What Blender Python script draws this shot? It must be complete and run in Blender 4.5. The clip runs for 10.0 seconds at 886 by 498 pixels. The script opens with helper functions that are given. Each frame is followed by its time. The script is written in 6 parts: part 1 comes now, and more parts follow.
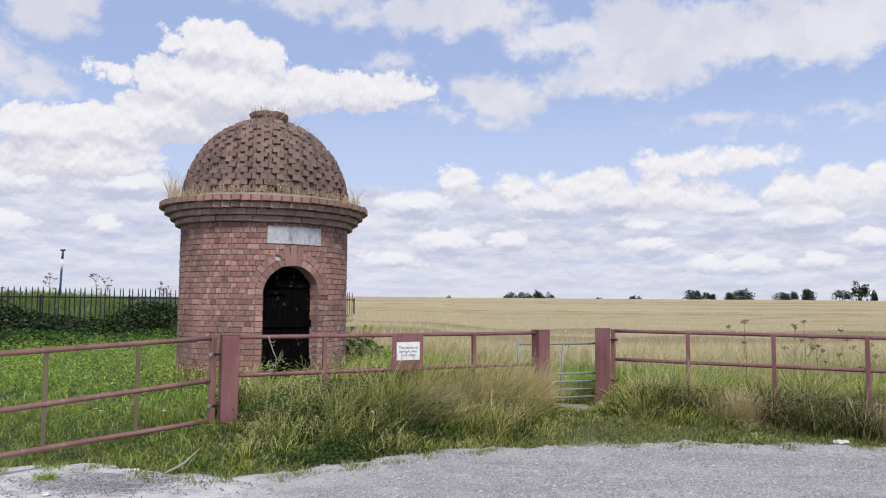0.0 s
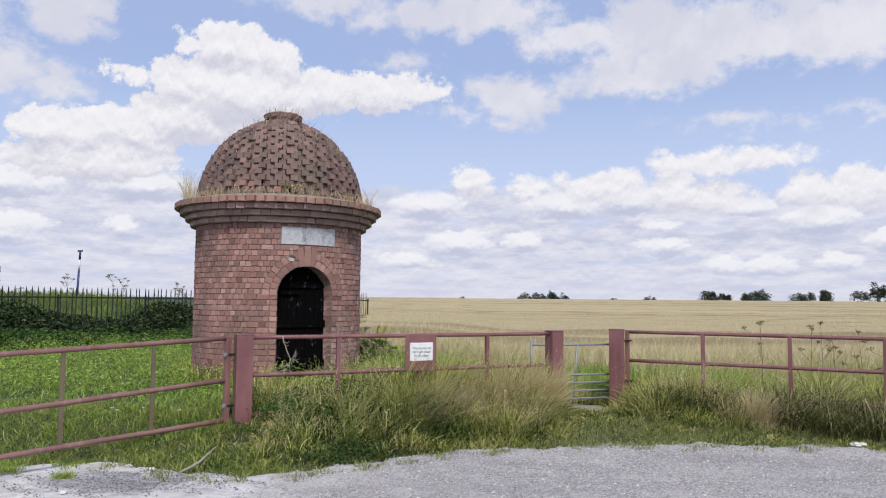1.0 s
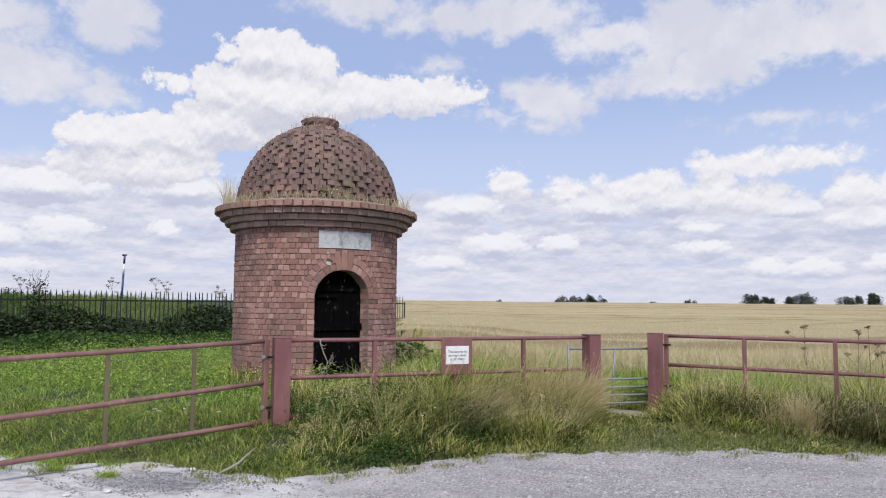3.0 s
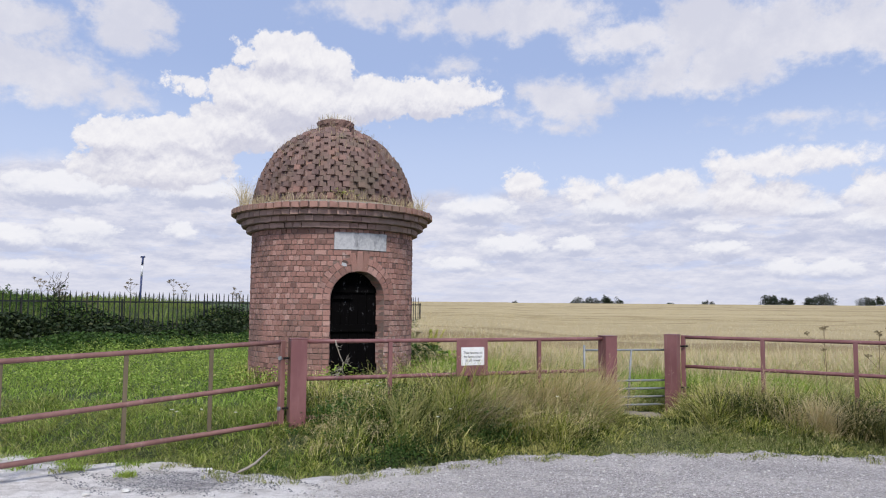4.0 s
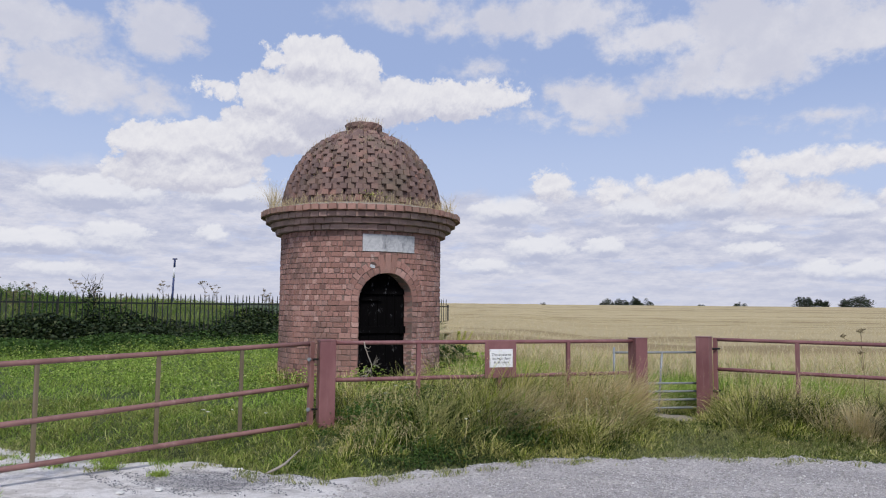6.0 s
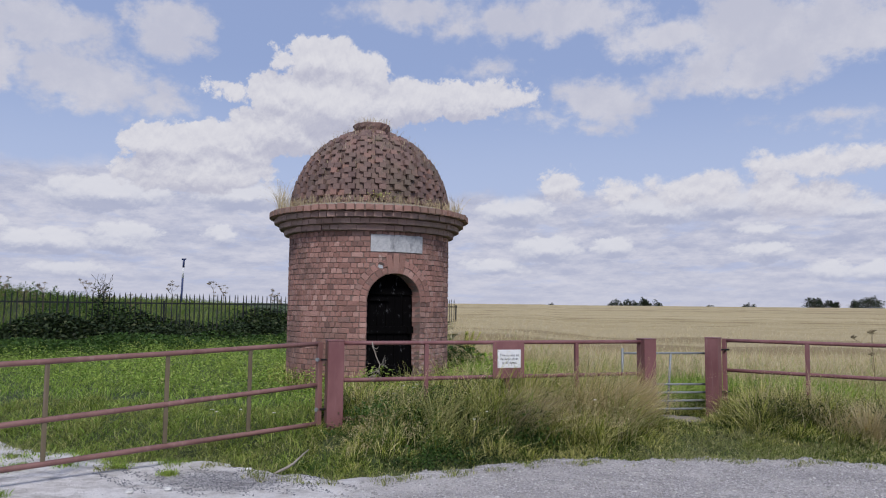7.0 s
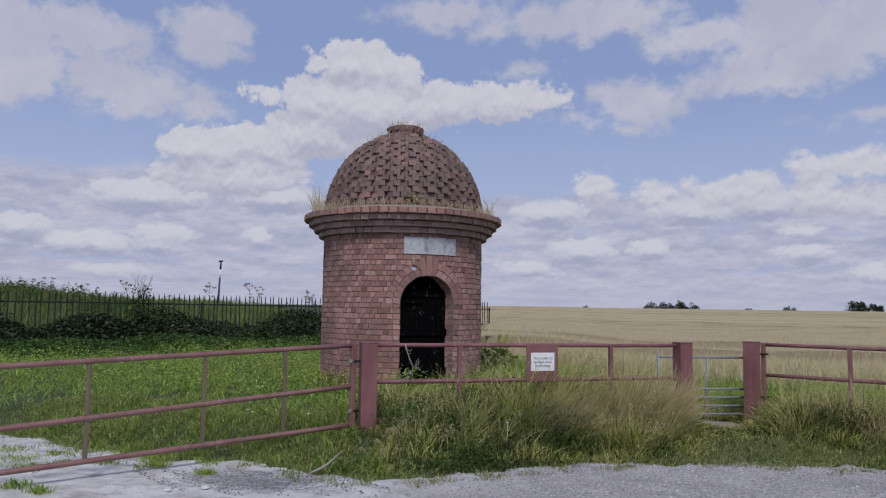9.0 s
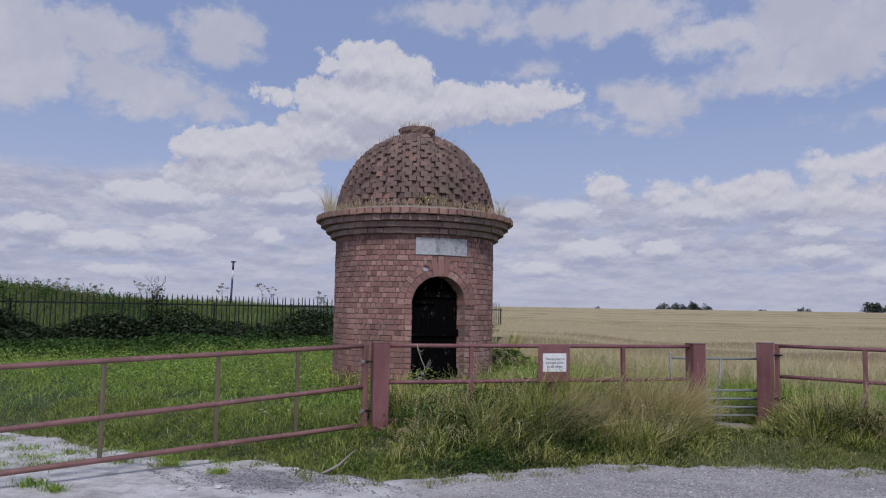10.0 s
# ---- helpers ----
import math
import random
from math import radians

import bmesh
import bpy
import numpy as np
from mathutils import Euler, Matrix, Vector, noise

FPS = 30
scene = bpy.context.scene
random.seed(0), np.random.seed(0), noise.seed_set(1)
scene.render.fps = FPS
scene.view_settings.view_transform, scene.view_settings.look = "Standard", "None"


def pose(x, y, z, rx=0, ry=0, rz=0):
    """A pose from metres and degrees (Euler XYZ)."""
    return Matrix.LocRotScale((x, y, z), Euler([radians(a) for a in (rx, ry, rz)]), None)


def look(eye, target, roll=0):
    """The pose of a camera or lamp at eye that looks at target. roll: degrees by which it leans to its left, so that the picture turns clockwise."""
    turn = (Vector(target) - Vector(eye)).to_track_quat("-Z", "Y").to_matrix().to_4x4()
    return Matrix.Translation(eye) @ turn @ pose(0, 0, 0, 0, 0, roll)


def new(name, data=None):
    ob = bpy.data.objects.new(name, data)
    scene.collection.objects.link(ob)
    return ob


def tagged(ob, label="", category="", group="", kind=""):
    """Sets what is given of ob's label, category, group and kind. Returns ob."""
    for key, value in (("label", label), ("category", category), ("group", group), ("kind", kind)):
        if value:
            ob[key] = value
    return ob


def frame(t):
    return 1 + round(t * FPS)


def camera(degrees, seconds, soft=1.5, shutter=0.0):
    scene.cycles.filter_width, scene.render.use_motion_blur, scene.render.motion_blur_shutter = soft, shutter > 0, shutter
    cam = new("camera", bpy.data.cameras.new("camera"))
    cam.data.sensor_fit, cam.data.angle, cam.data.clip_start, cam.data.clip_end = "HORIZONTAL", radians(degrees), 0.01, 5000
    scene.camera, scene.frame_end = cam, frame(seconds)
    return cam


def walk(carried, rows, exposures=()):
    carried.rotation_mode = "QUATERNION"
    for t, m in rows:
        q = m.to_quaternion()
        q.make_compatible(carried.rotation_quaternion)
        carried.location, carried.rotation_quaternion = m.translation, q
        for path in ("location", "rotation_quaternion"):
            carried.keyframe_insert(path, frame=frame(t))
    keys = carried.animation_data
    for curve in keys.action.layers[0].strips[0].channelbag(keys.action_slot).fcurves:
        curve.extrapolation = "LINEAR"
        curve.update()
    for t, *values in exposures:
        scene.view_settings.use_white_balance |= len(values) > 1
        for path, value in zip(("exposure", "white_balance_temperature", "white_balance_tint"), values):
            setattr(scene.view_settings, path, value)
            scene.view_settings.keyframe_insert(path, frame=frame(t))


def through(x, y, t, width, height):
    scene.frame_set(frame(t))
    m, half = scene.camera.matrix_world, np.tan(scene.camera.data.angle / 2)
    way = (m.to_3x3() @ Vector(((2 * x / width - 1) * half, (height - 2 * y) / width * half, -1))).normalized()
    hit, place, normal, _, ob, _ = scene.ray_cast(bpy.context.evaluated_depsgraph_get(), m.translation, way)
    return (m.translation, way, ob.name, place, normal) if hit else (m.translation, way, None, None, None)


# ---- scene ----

# ---- camera and its way ----
cam = camera(63.0, 10.0, soft=1.1)
walk(cam, [
    (0.0, pose(0.000, 0.000, 1.500, 94.15, -0.42, 0.00)),
    (0.5, pose(0.009, -0.007, 1.498, 94.15, -0.44, 0.61)),
    (1.0, pose(0.007, -0.004, 1.500, 94.19, -0.48, 1.09)),
    (1.5, pose(0.012, -0.005, 1.502, 94.26, -0.48, 1.89)),
    (2.0, pose(0.015, -0.007, 1.500, 94.37, -0.46, 2.73)),
    (2.5, pose(0.018, -0.007, 1.503, 94.39, -0.50, 3.42)),
    (4.0, pose(0.022, -0.006, 1.501, 94.51, -0.50, 5.22)),
    (4.5, pose(0.026, -0.006, 1.504, 94.54, -0.47, 6.02)),
    (5.0, pose(0.024, -0.002, 1.501, 94.57, -0.48, 6.70)),
    (5.5, pose(0.019, 0.004, 1.501, 94.60, -0.52, 7.15)),
    (7.0, pose(0.017, 0.005, 1.502, 94.64, -0.62, 8.05)),
    (7.5, pose(0.018, 0.004, 1.505, 94.62, -0.69, 8.66)),
    (8.0, pose(0.021, 0.001, 1.506, 94.65, -0.74, 9.33)),
    (8.5, pose(0.022, 0.000, 1.506, 94.73, -0.78, 10.02)),
    (9.0, pose(0.020, 0.000, 1.506, 94.77, -0.86, 10.68)),
    (9.5, pose(0.020, -0.004, 1.503, 94.82, -0.86, 11.21)),
    (10.0, pose(0.018, -0.008, 1.505, 94.81, -0.92, 11.58)),
], exposures=[(0.0, 0.0, 6500, 10), (4.5, 0.0, 6500, 10), (5.5, -0.08, 6450, 10), (7.0, -0.35, 6300, 12), (8.0, -0.50, 6150, 14), (9.0, -0.60, 6100, 14), (10.0, -0.63, 6100, 14)])


# ---- node helpers ----
class Nodes:
    """Short hand for building a node tree."""

    def __init__(self, tree):
        self.tree = tree
        tree.nodes.clear()

    def add(self, kind, **inputs):
        n = self.tree.nodes.new(kind)
        for key, value in inputs.items():
            self.set(n, key, value)
        return n

    def set(self, n, key, value):
        sock = n.inputs[int(key[1:])] if key[0] == "i" and key[1:].isdigit() else n.inputs[key.replace("_", " ")]
        if isinstance(value, bpy.types.NodeSocket):
            self.tree.links.new(value, sock)
        else:
            sock.default_value = value

    def math(self, op, a, b=0.0, c=0.0, clamp=False):
        n = self.add("ShaderNodeMath", i0=a, i1=b, i2=c)
        n.operation, n.use_clamp = op, clamp
        return n.outputs[0]

    def smooth(self, v, lo, hi, a=0.0, b=1.0):
        n = self.add("ShaderNodeMapRange")
        n.interpolation_type = "SMOOTHSTEP"
        for i, x in enumerate((v, lo, hi, a, b)):
            self.set(n, "i%d" % i, x)
        return n.outputs[0]

    def mix(self, fac, a, b, blend="MIX"):
        n = self.tree.nodes.new("ShaderNodeMix")
        n.data_type, n.blend_type = "RGBA", blend
        for i, x in ((0, fac), (6, a), (7, b)):
            if isinstance(x, bpy.types.NodeSocket):
                self.tree.links.new(x, n.inputs[i])
            else:
                n.inputs[i].default_value = (*x, 1.0) if i and len(x) == 3 else x
        return n.outputs[2]

    def noise(self, vec, scale, detail=4.0, rough=0.55, distort=0.0):
        n = self.add("ShaderNodeTexNoise", Vector=vec, Scale=scale, Detail=detail, Roughness=rough, Distortion=distort)
        return n.outputs["Fac"]

    def stretch(self, vec, x, y, z, ox=0.0, oy=0.0, oz=0.0):
        n = self.add("ShaderNodeMapping", Vector=vec, Scale=(x, y, z), Location=(ox, oy, oz))
        return n.outputs[0]

    def ramp(self, v, stops):
        n = self.add("ShaderNodeValToRGB", Fac=v)
        el = n.color_ramp.elements
        while len(el) < len(stops):
            el.new(0.5)
        for e, (p, c) in zip(el, stops):
            e.position, e.color = p, (*c, 1.0)
        return n.outputs[0]

    def random(self):
        """A number that differs from thing to thing and from island to island."""
        a = self.add("ShaderNodeObjectInfo").outputs["Random"]
        b = self.add("ShaderNodeNewGeometry").outputs["Random Per Island"]
        return self.math("FRACT", self.math("ADD", a, b))


# ---- sky, sun ----
SUN_EL, SUN_AZ = 47.0, 168.0          # degrees; azimuth from straight ahead, right positive
world = bpy.data.worlds.new("sky")
scene.world = world
world.use_nodes = True
w = Nodes(world.node_tree)
direction = w.add("ShaderNodeTexCoord").outputs["Generated"]
sky = w.add("ShaderNodeTexSky")
sky.sky_type, sky.sun_disc = "NISHITA", False
sky.sun_elevation, sky.sun_rotation = radians(SUN_EL), radians(SUN_AZ)
sky.air_density, sky.dust_density, sky.ozone_density = 1.0, 1.6, 2.0
sep = w.add("ShaderNodeSeparateXYZ", Vector=direction)
sx, sy, sz = sep.outputs
azim = w.math("MULTIPLY", w.math("ARCTAN2", sx, sy), 57.29578)
elev = w.math("MULTIPLY", w.math("ARCSINE", sz), 57.29578)
flat = w.add("ShaderNodeCombineXYZ", i0=azim, i1=elev, i2=0.0).outputs[0]
# clouds by bearing, elevation, half width and half height in degrees: the great heap, then those low on the other side
HEAPS = [
    (-21.3, 18.9, 0.9, 0.7), (-18.1, 19.1, 2.7, 1.6), (-15.3, 18.5, 2.6, 1.4), (-13.9, 17.8, 1.5, 1.5), (-21.5, 16.1, 1.9, 1.7), (-10.7, 16.1, 3.9, 1.8),
    (-6.6, 16.2, 3.9, 1.5), (-3.6, 16.4, 2.4, 1.0), (-17.0, 15.6, 5.5, 3.0), (-20.8, 13.5, 4.7, 1.9), (-24.8, 12.3, 3.9, 1.7), (-27.8, 12.0, 3.4, 1.6),
    (-30.6, 11.8, 1.7, 1.6), (-26.9, 10.0, 5.6, 1.5), (-25.3, 16.2, 1.2, 0.45),
]
LOWER = [
    (16.4, 10.6, 1.5, 1.2), (16.7, 8.7, 2.0, 2.0), (19.6, 10.4, 3.1, 1.0), (22.8, 10.8, 3.3, 0.9), (18.8, 8.0, 3.7, 1.4), (1.1, 9.5, 1.6, 1.2),
    (5.6, 9.1, 1.5, 0.9), (11.4, 9.0, 3.9, 1.3), (25.7, 8.1, 1.9, 1.8), (29.1, 8.0, 2.4, 1.6), (31.2, 8.2, 1.7, 1.5),
]
# thin high cloud
VEILS = [
    (2.3, 22.4, 5.4, 1.7), (9.1, 20.5, 4.7, 1.6), (15.3, 20.1, 5.9, 2.1), (15.2, 17.6, 6.7, 1.7), (22.0, 19.3, 5.7, 2.3), (29.0, 18.9, 7.0, 2.6), (12.8, 16.6, 3.4, 0.7),
    (4.3, 15.9, 3.2, 1.9), (-4.5, 18.6, 1.6, 0.5), (-10.8, 22.8, 4.4, 1.1), (-7.5, 21.9, 2.2, 0.8), (-3.2, 21.9, 2.8, 1.1), (20.6, 13.4, 2.0, 0.5),
    (-29.5, 20.0, 2.7, 1.9), (-36.7, 18.7, 3.1, 1.5), (-35.1, 15.6, 4.6, 1.9), (-29.7, 14.8, 1.9, 1.0), (-0.2, 14.7, 1.3, 0.4), (29.2, 13.2, 2.8, 0.5), (-43.0, 17.0, 3.9, 3.8), (-38.2, 18.9, 2.2, 1.9),
]
# small heaps in the far bank of cloud
PUFFS = [
    (5.3, 4.7, 1.4, 0.9), (0.0, 4.6, 2.7, 1.0), (16.1, 4.4, 2.1, 0.8), (20.1, 2.8, 1.4, 0.6), (23.3, 2.8, 1.8, 0.7), (-3.8, 3.2, 2.2, 0.6), (15.7, 6.0, 1.5, 0.4), (-36.3, 4.4, 2.0, 0.9),
    (-25.2, 5.3, 1.0, 0.6), (-32.1, 5.2, 2.2, 0.7), (-33.3, 7.9, 4.3, 1.2), (-23.6, 8.3, 3.7, 1.1), (-2.4, 7.5, 2.7, 1.2), (8.5, 7.5, 2.9, 1.1), (13.4, 7.9, 2.4, 1.0),
    (22.0, 7.2, 1.7, 0.6), (27.7, 2.9, 1.4, 0.6), (30.8, 4.4, 1.5, 0.8), (26.5, 6.1, 2.5, 1.0), (-38.1, 4.3, 2.2, 0.8), (-32.3, 4.6, 2.2, 0.9), (-35.6, 2.4, 2.2, 0.6), (-41.3, 5.3, 2.0, 0.9),
]


# the air's turbulence bends every outline
drift = w.add("ShaderNodeTexNoise", Vector=w.stretch(flat, 0.42, 0.55, 1.0, 2.0, 5.0), Scale=1.0, Detail=7.0, Roughness=0.62)
drift = w.add("ShaderNodeSeparateColor", i0=drift.outputs["Color"]).outputs
azim_w = w.math("ADD", azim, w.math("MULTIPLY_ADD", drift[0], 4.4, -2.2))
elev_w = w.math("ADD", elev, w.math("MULTIPLY_ADD", drift[1], 2.6, -1.3))


def heaps(rows, lift, blend=0.3, bent=1.0):
    """Roughly how many degrees inside a patch of cloud a direction lies, looked up a little higher in the sky."""
    total = None
    az = w.math("MULTIPLY_ADD", w.math("SUBTRACT", azim_w, azim), bent, azim)
    el = w.math("MULTIPLY_ADD", w.math("SUBTRACT", elev_w, elev), bent, elev)
    for a, e, wide, high in rows:
        u = w.math("MULTIPLY_ADD", az, 1 / wide, -a / wide)
        v = w.math("MULTIPLY_ADD", el, 1 / high, (lift - e) / high)
        r = w.math("SQRT", w.math("MULTIPLY_ADD", u, u, w.math("MULTIPLY", v, v)))
        d = w.math("MULTIPLY_ADD", r, -min(wide, high), min(wide, high))
        total = d if total is None else w.math("SMOOTH_MAX", total, d, blend)
    return w.math("MAXIMUM", total, -3.0)


flatter = w.math("MULTIPLY", w.math("LOGARITHM", w.math("MAXIMUM", w.math("MULTIPLY_ADD", elev, 0.08, 1.0), 0.05), 2.71828), 22.0)


def billow(lift, x, y, seed):
    """Rounded cauliflower forms."""
    up = w.math("ADD", flatter, lift)
    vec = w.add("ShaderNodeCombineXYZ", i0=azim, i1=up, i2=seed).outputs[0]
    bend = w.math("SUBTRACT", w.noise(w.stretch(vec, 0.9, 1.0, 1.0), 1.0, 4.0, 0.6), 0.5)
    vec = w.add("ShaderNodeCombineXYZ", i0=w.math("MULTIPLY_ADD", bend, 1.3, azim), i1=w.math("MULTIPLY_ADD", bend, 1.0, up), i2=seed).outputs[0]
    n = w.add("ShaderNodeTexVoronoi", Vector=w.stretch(vec, x, y, 1.0), Scale=1.0, Detail=4.0, Roughness=0.6, Lacunarity=2.3)
    n.feature, n.normalize = "F1", True
    return w.math("SUBTRACT", 0.42, n.outputs["Distance"])


def wisps(lift, x=0.15, y=0.22, seed=0.4):
    vec = w.add("ShaderNodeCombineXYZ", i0=azim, i1=w.math("ADD", flatter, lift), i2=0.0).outputs[0]
    return w.math("SUBTRACT", w.noise(w.stretch(vec, x, y, 1.0, 3.1, 1.7, seed), 1.0, 10.0, 0.64, 0.0), 0.5)


# the far bank of cloud over the horizon: its upper rim, and the flat layers within it
rim = w.math("MULTIPLY_ADD", wisps(0.0, 0.22, 0.1, 7.0), 2.6, w.smooth(azim, -30.0, -14.0, 9.9, 9.0))
rim = w.math("ADD", rim, w.smooth(azim, 17.0, 23.0, 0.0, -1.1))


def heaped(lift, fine):
    """Degrees inside the heaped clouds, with their rounded billows."""
    return w.math("MULTIPLY_ADD", fine, 2.1, w.math("MAXIMUM", heaps(HEAPS, lift), heaps(LOWER, lift)))


fine, fine_up = billow(0.0, 0.62, 0.74, 0.0), billow(0.40, 0.62, 0.74, 0.0)
grain = wisps(0.0, 0.9, 1.1, 2.0)
body = heaped(0.0, w.math("MULTIPLY_ADD", grain, 0.35, fine))
above = heaped(1.3, fine_up)
cover = w.smooth(body, -0.05, w.smooth(azim, -8.0, 12.0, 0.35, 0.75))
relief_lit = w.smooth(w.math("SUBTRACT", fine, fine_up), -0.30, 0.30)
form_lit = w.smooth(w.math("SUBTRACT", body, above), -1.3, 1.0)
lit = w.math("ADD", w.math("MULTIPLY", form_lit, 0.60), w.math("MULTIPLY", relief_lit, 0.40))
white = w.mix(lit, (0.575, 0.58, 0.70), (0.95, 0.935, 0.95))
bank_in = w.math("MULTIPLY_ADD", billow(0.0, 0.40, 0.52, 3.0), 1.5, w.math("SUBTRACT", rim, elev))
bank_cover = w.smooth(bank_in, -0.35, 0.9)
rolls = w.math("SUBTRACT", billow(0.0, 0.42, 0.85, 4.0), billow(0.6, 0.42, 0.85, 4.0))
layers = w.math("MULTIPLY_ADD", wisps(0.0, 0.13, 0.50, 1.0), 1.5, w.math("MULTIPLY_ADD", wisps(0.0, 0.55, 1.5, 6.0), 0.9, w.math("MULTIPLY", rolls, 0.9)))
layers = w.smooth(layers, -0.42, 0.42)
bank_white = w.mix(layers, (0.54, 0.57, 0.72), (0.83, 0.82, 0.885))
gaps = w.smooth(wisps(0.0, 0.16, 0.55, 5.0), 0.03, 0.16)
bank_white = w.mix(w.math("MULTIPLY", gaps, 0.55), bank_white, (0.56, 0.64, 0.88))


puff = w.math("MULTIPLY_ADD", billow(0.0, 0.8, 1.0, 2.0), 1.3, heaps(PUFFS, 0.0, 0.15, 0.5))
puff_up = w.math("MULTIPLY_ADD", billow(0.35, 0.8, 1.0, 2.0), 1.3, heaps(PUFFS, 0.6, 0.15, 0.5))
puff_lit = w.smooth(w.math("SUBTRACT", puff, puff_up), -0.55, 0.55)
bank_white = w.mix(w.math("MULTIPLY", w.smooth(puff, -0.08, 0.26), 0.85), bank_white, w.mix(puff_lit, (0.52, 0.55, 0.70), (0.94, 0.93, 0.95)))
overhead = w.smooth(elev, 27.0, 45.0, -2.0, -1.2)
veil = w.math("MULTIPLY_ADD", wisps(0.0), 3.0, w.math("MULTIPLY_ADD", wisps(0.0, 0.45, 0.8, 3.0), 2.9, w.math("MAXIMUM", heaps(VEILS, 0.0, 0.3, 1.3), overhead)))
veil = w.smooth(veil, -0.70, 0.85)
blue = w.mix(0.72, w.mix(1.0, sky.outputs[0], (0.115, 0.115, 0.115), "MULTIPLY"), (0.44, 0.55, 0.87))
blue = w.mix(w.math("MULTIPLY", w.smooth(elev, 19.0, 8.0), 0.8), blue, (0.57, 0.67, 0.91))
blue = w.mix(w.smooth(elev, 24.0, 60.0), blue, (0.30, 0.38, 0.60))
soft = w.mix(w.smooth(wisps(0.5), -0.16, 0.14), (0.83, 0.82, 0.87), (0.69, 0.695, 0.785))
air = w.mix(w.math("MULTIPLY", veil, 0.90), blue, soft)
air = w.mix(w.math("MULTIPLY", bank_cover, 0.93), air, bank_white)
air = w.mix(w.math("MULTIPLY", cover, w.smooth(elev, 5.5, 8.5, 0.3, 0.98)), air, white)
air = w.mix(w.math("MULTIPLY", w.smooth(elev, 4.0, 0.0), 0.45), air, (0.69, 0.705, 0.82))
ground_glow = w.mix(w.smooth(elev, -0.5, -4.0), air, (0.20, 0.20, 0.16))
back = w.add("ShaderNodeBackground", Color=ground_glow, Strength=1.0)
w.tree.links.new(back.outputs[0], w.add("ShaderNodeOutputWorld").inputs[0])

sun = new("sun", bpy.data.lights.new("sun", "SUN"))
sun.data.energy, sun.data.angle, sun.data.color = 3.2, radians(12), (1.0, 0.95, 0.88)
sdir = Vector((math.sin(radians(SUN_AZ)) * math.cos(radians(SUN_EL)), math.cos(radians(SUN_AZ)) * math.cos(radians(SUN_EL)), math.sin(radians(SUN_EL))))
sun.matrix_world = look(sdir * 50, (0, 0, 0))

# ---- materials ----
def material(name, rough=0.8, metal=0.0, bump=0.0):
    """A material with its Nodes, its Principled shader, and object coordinates in metres."""
    m = bpy.data.materials.new(name)
    m.use_nodes = True
    n = Nodes(m.node_tree)
    p = n.add("ShaderNodeBsdfPrincipled", Roughness=rough, Metallic=metal)
    out = n.add("ShaderNodeOutputMaterial")
    n.tree.links.new(p.outputs[0], out.inputs[0])
    n.out, n.shader = out, p
    n.at = n.add("ShaderNodeNewGeometry").outputs["Position"]
    return m, n


def relief(n, height, strength, distance):
    b = n.add("ShaderNodeBump", Strength=strength, Distance=distance, Height=height)
    n.set(n.shader, "Normal", b.outputs[0])


def brick_material(name, stops, moss, pale, bloom=None):
    m, n = material(name, 0.92)
    r = n.random()
    base = n.ramp(r, stops)
    grain = n.noise(n.at, 60.0, 5.0, 0.65)
    base = n.mix(0.5, base, n.ramp(grain, [(0.25, (0.42, 0.38, 0.38)), (0.75, (0.75, 0.72, 0.70))]), "OVERLAY")
    blot = n.smooth(n.noise(n.at, 1.5, 6.0, 0.65), 0.46, 0.66)
    base = n.mix(n.math("MULTIPLY", blot, 0.7), base, moss)
    soot = n.smooth(n.noise(n.stretch(n.at, 1.0, 1.0, 0.6, 3.0), 7.0, 6.0, 0.7), 0.58, 0.72)
    base = n.mix(n.math("MULTIPLY", soot, 0.6), base, (0.11, 0.075, 0.07))
    fleck = n.smooth(n.noise(n.at, 30.0, 4.0, 0.7), 0.66, 0.72)
    base = n.mix(n.math("MULTIPLY", fleck, 0.55), base, pale)
    lime = n.smooth(n.noise(n.stretch(n.at, 1.0, 1.0, 0.7), 5.0, 6.0, 0.7), 0.60, 0.74)
    base = n.mix(n.math("MULTIPLY", lime, 0.45), base, pale)
    if bloom:                                           # white salts bleeding out of the wall
        off = n.add("ShaderNodeVectorMath", i0=n.at, i1=bloom)
        off.operation = "DISTANCE"
        salts = n.math("MULTIPLY", n.smooth(off.outputs["Value"], 0.80, 0.15), n.smooth(n.noise(n.at, 16.0, 6.0, 0.75), 0.48, 0.66))
        base = n.mix(n.math("MULTIPLY", salts, 0.75), base, (0.58, 0.52, 0.50))
    n.set(n.shader, "Base_Color", base)
    relief(n, n.noise(n.at, 45.0, 6.0, 0.7), 0.9, 0.008)
    return m


M_BRICK = brick_material("weathered_brick", [(0.0, (0.14, 0.08, 0.07)), (0.10, (0.235, 0.13, 0.108)), (0.45, (0.295, 0.162, 0.136)), (0.75, (0.335, 0.192, 0.163)), (0.93, (0.41, 0.26, 0.225)), (1.0, (0.16, 0.098, 0.087))],
                         (0.19, 0.118, 0.10), (0.54, 0.47, 0.44), (-1.815, 11.224, 0.65))
M_DOME = brick_material("dome_brick", [(0.0, (0.12, 0.08, 0.074)), (0.35, (0.158, 0.108, 0.097)), (0.65, (0.186, 0.127, 0.112)), (0.92, (0.225, 0.143, 0.122)), (1.0, (0.265, 0.157, 0.13))],
                        (0.15, 0.122, 0.092), (0.38, 0.33, 0.30))
M_CORNICE = brick_material("cornice_brick", [(0.0, (0.25, 0.17, 0.15)), (0.5, (0.31, 0.215, 0.19)), (1.0, (0.38, 0.265, 0.235))],
                           (0.27, 0.20, 0.17), (0.48, 0.41, 0.37))
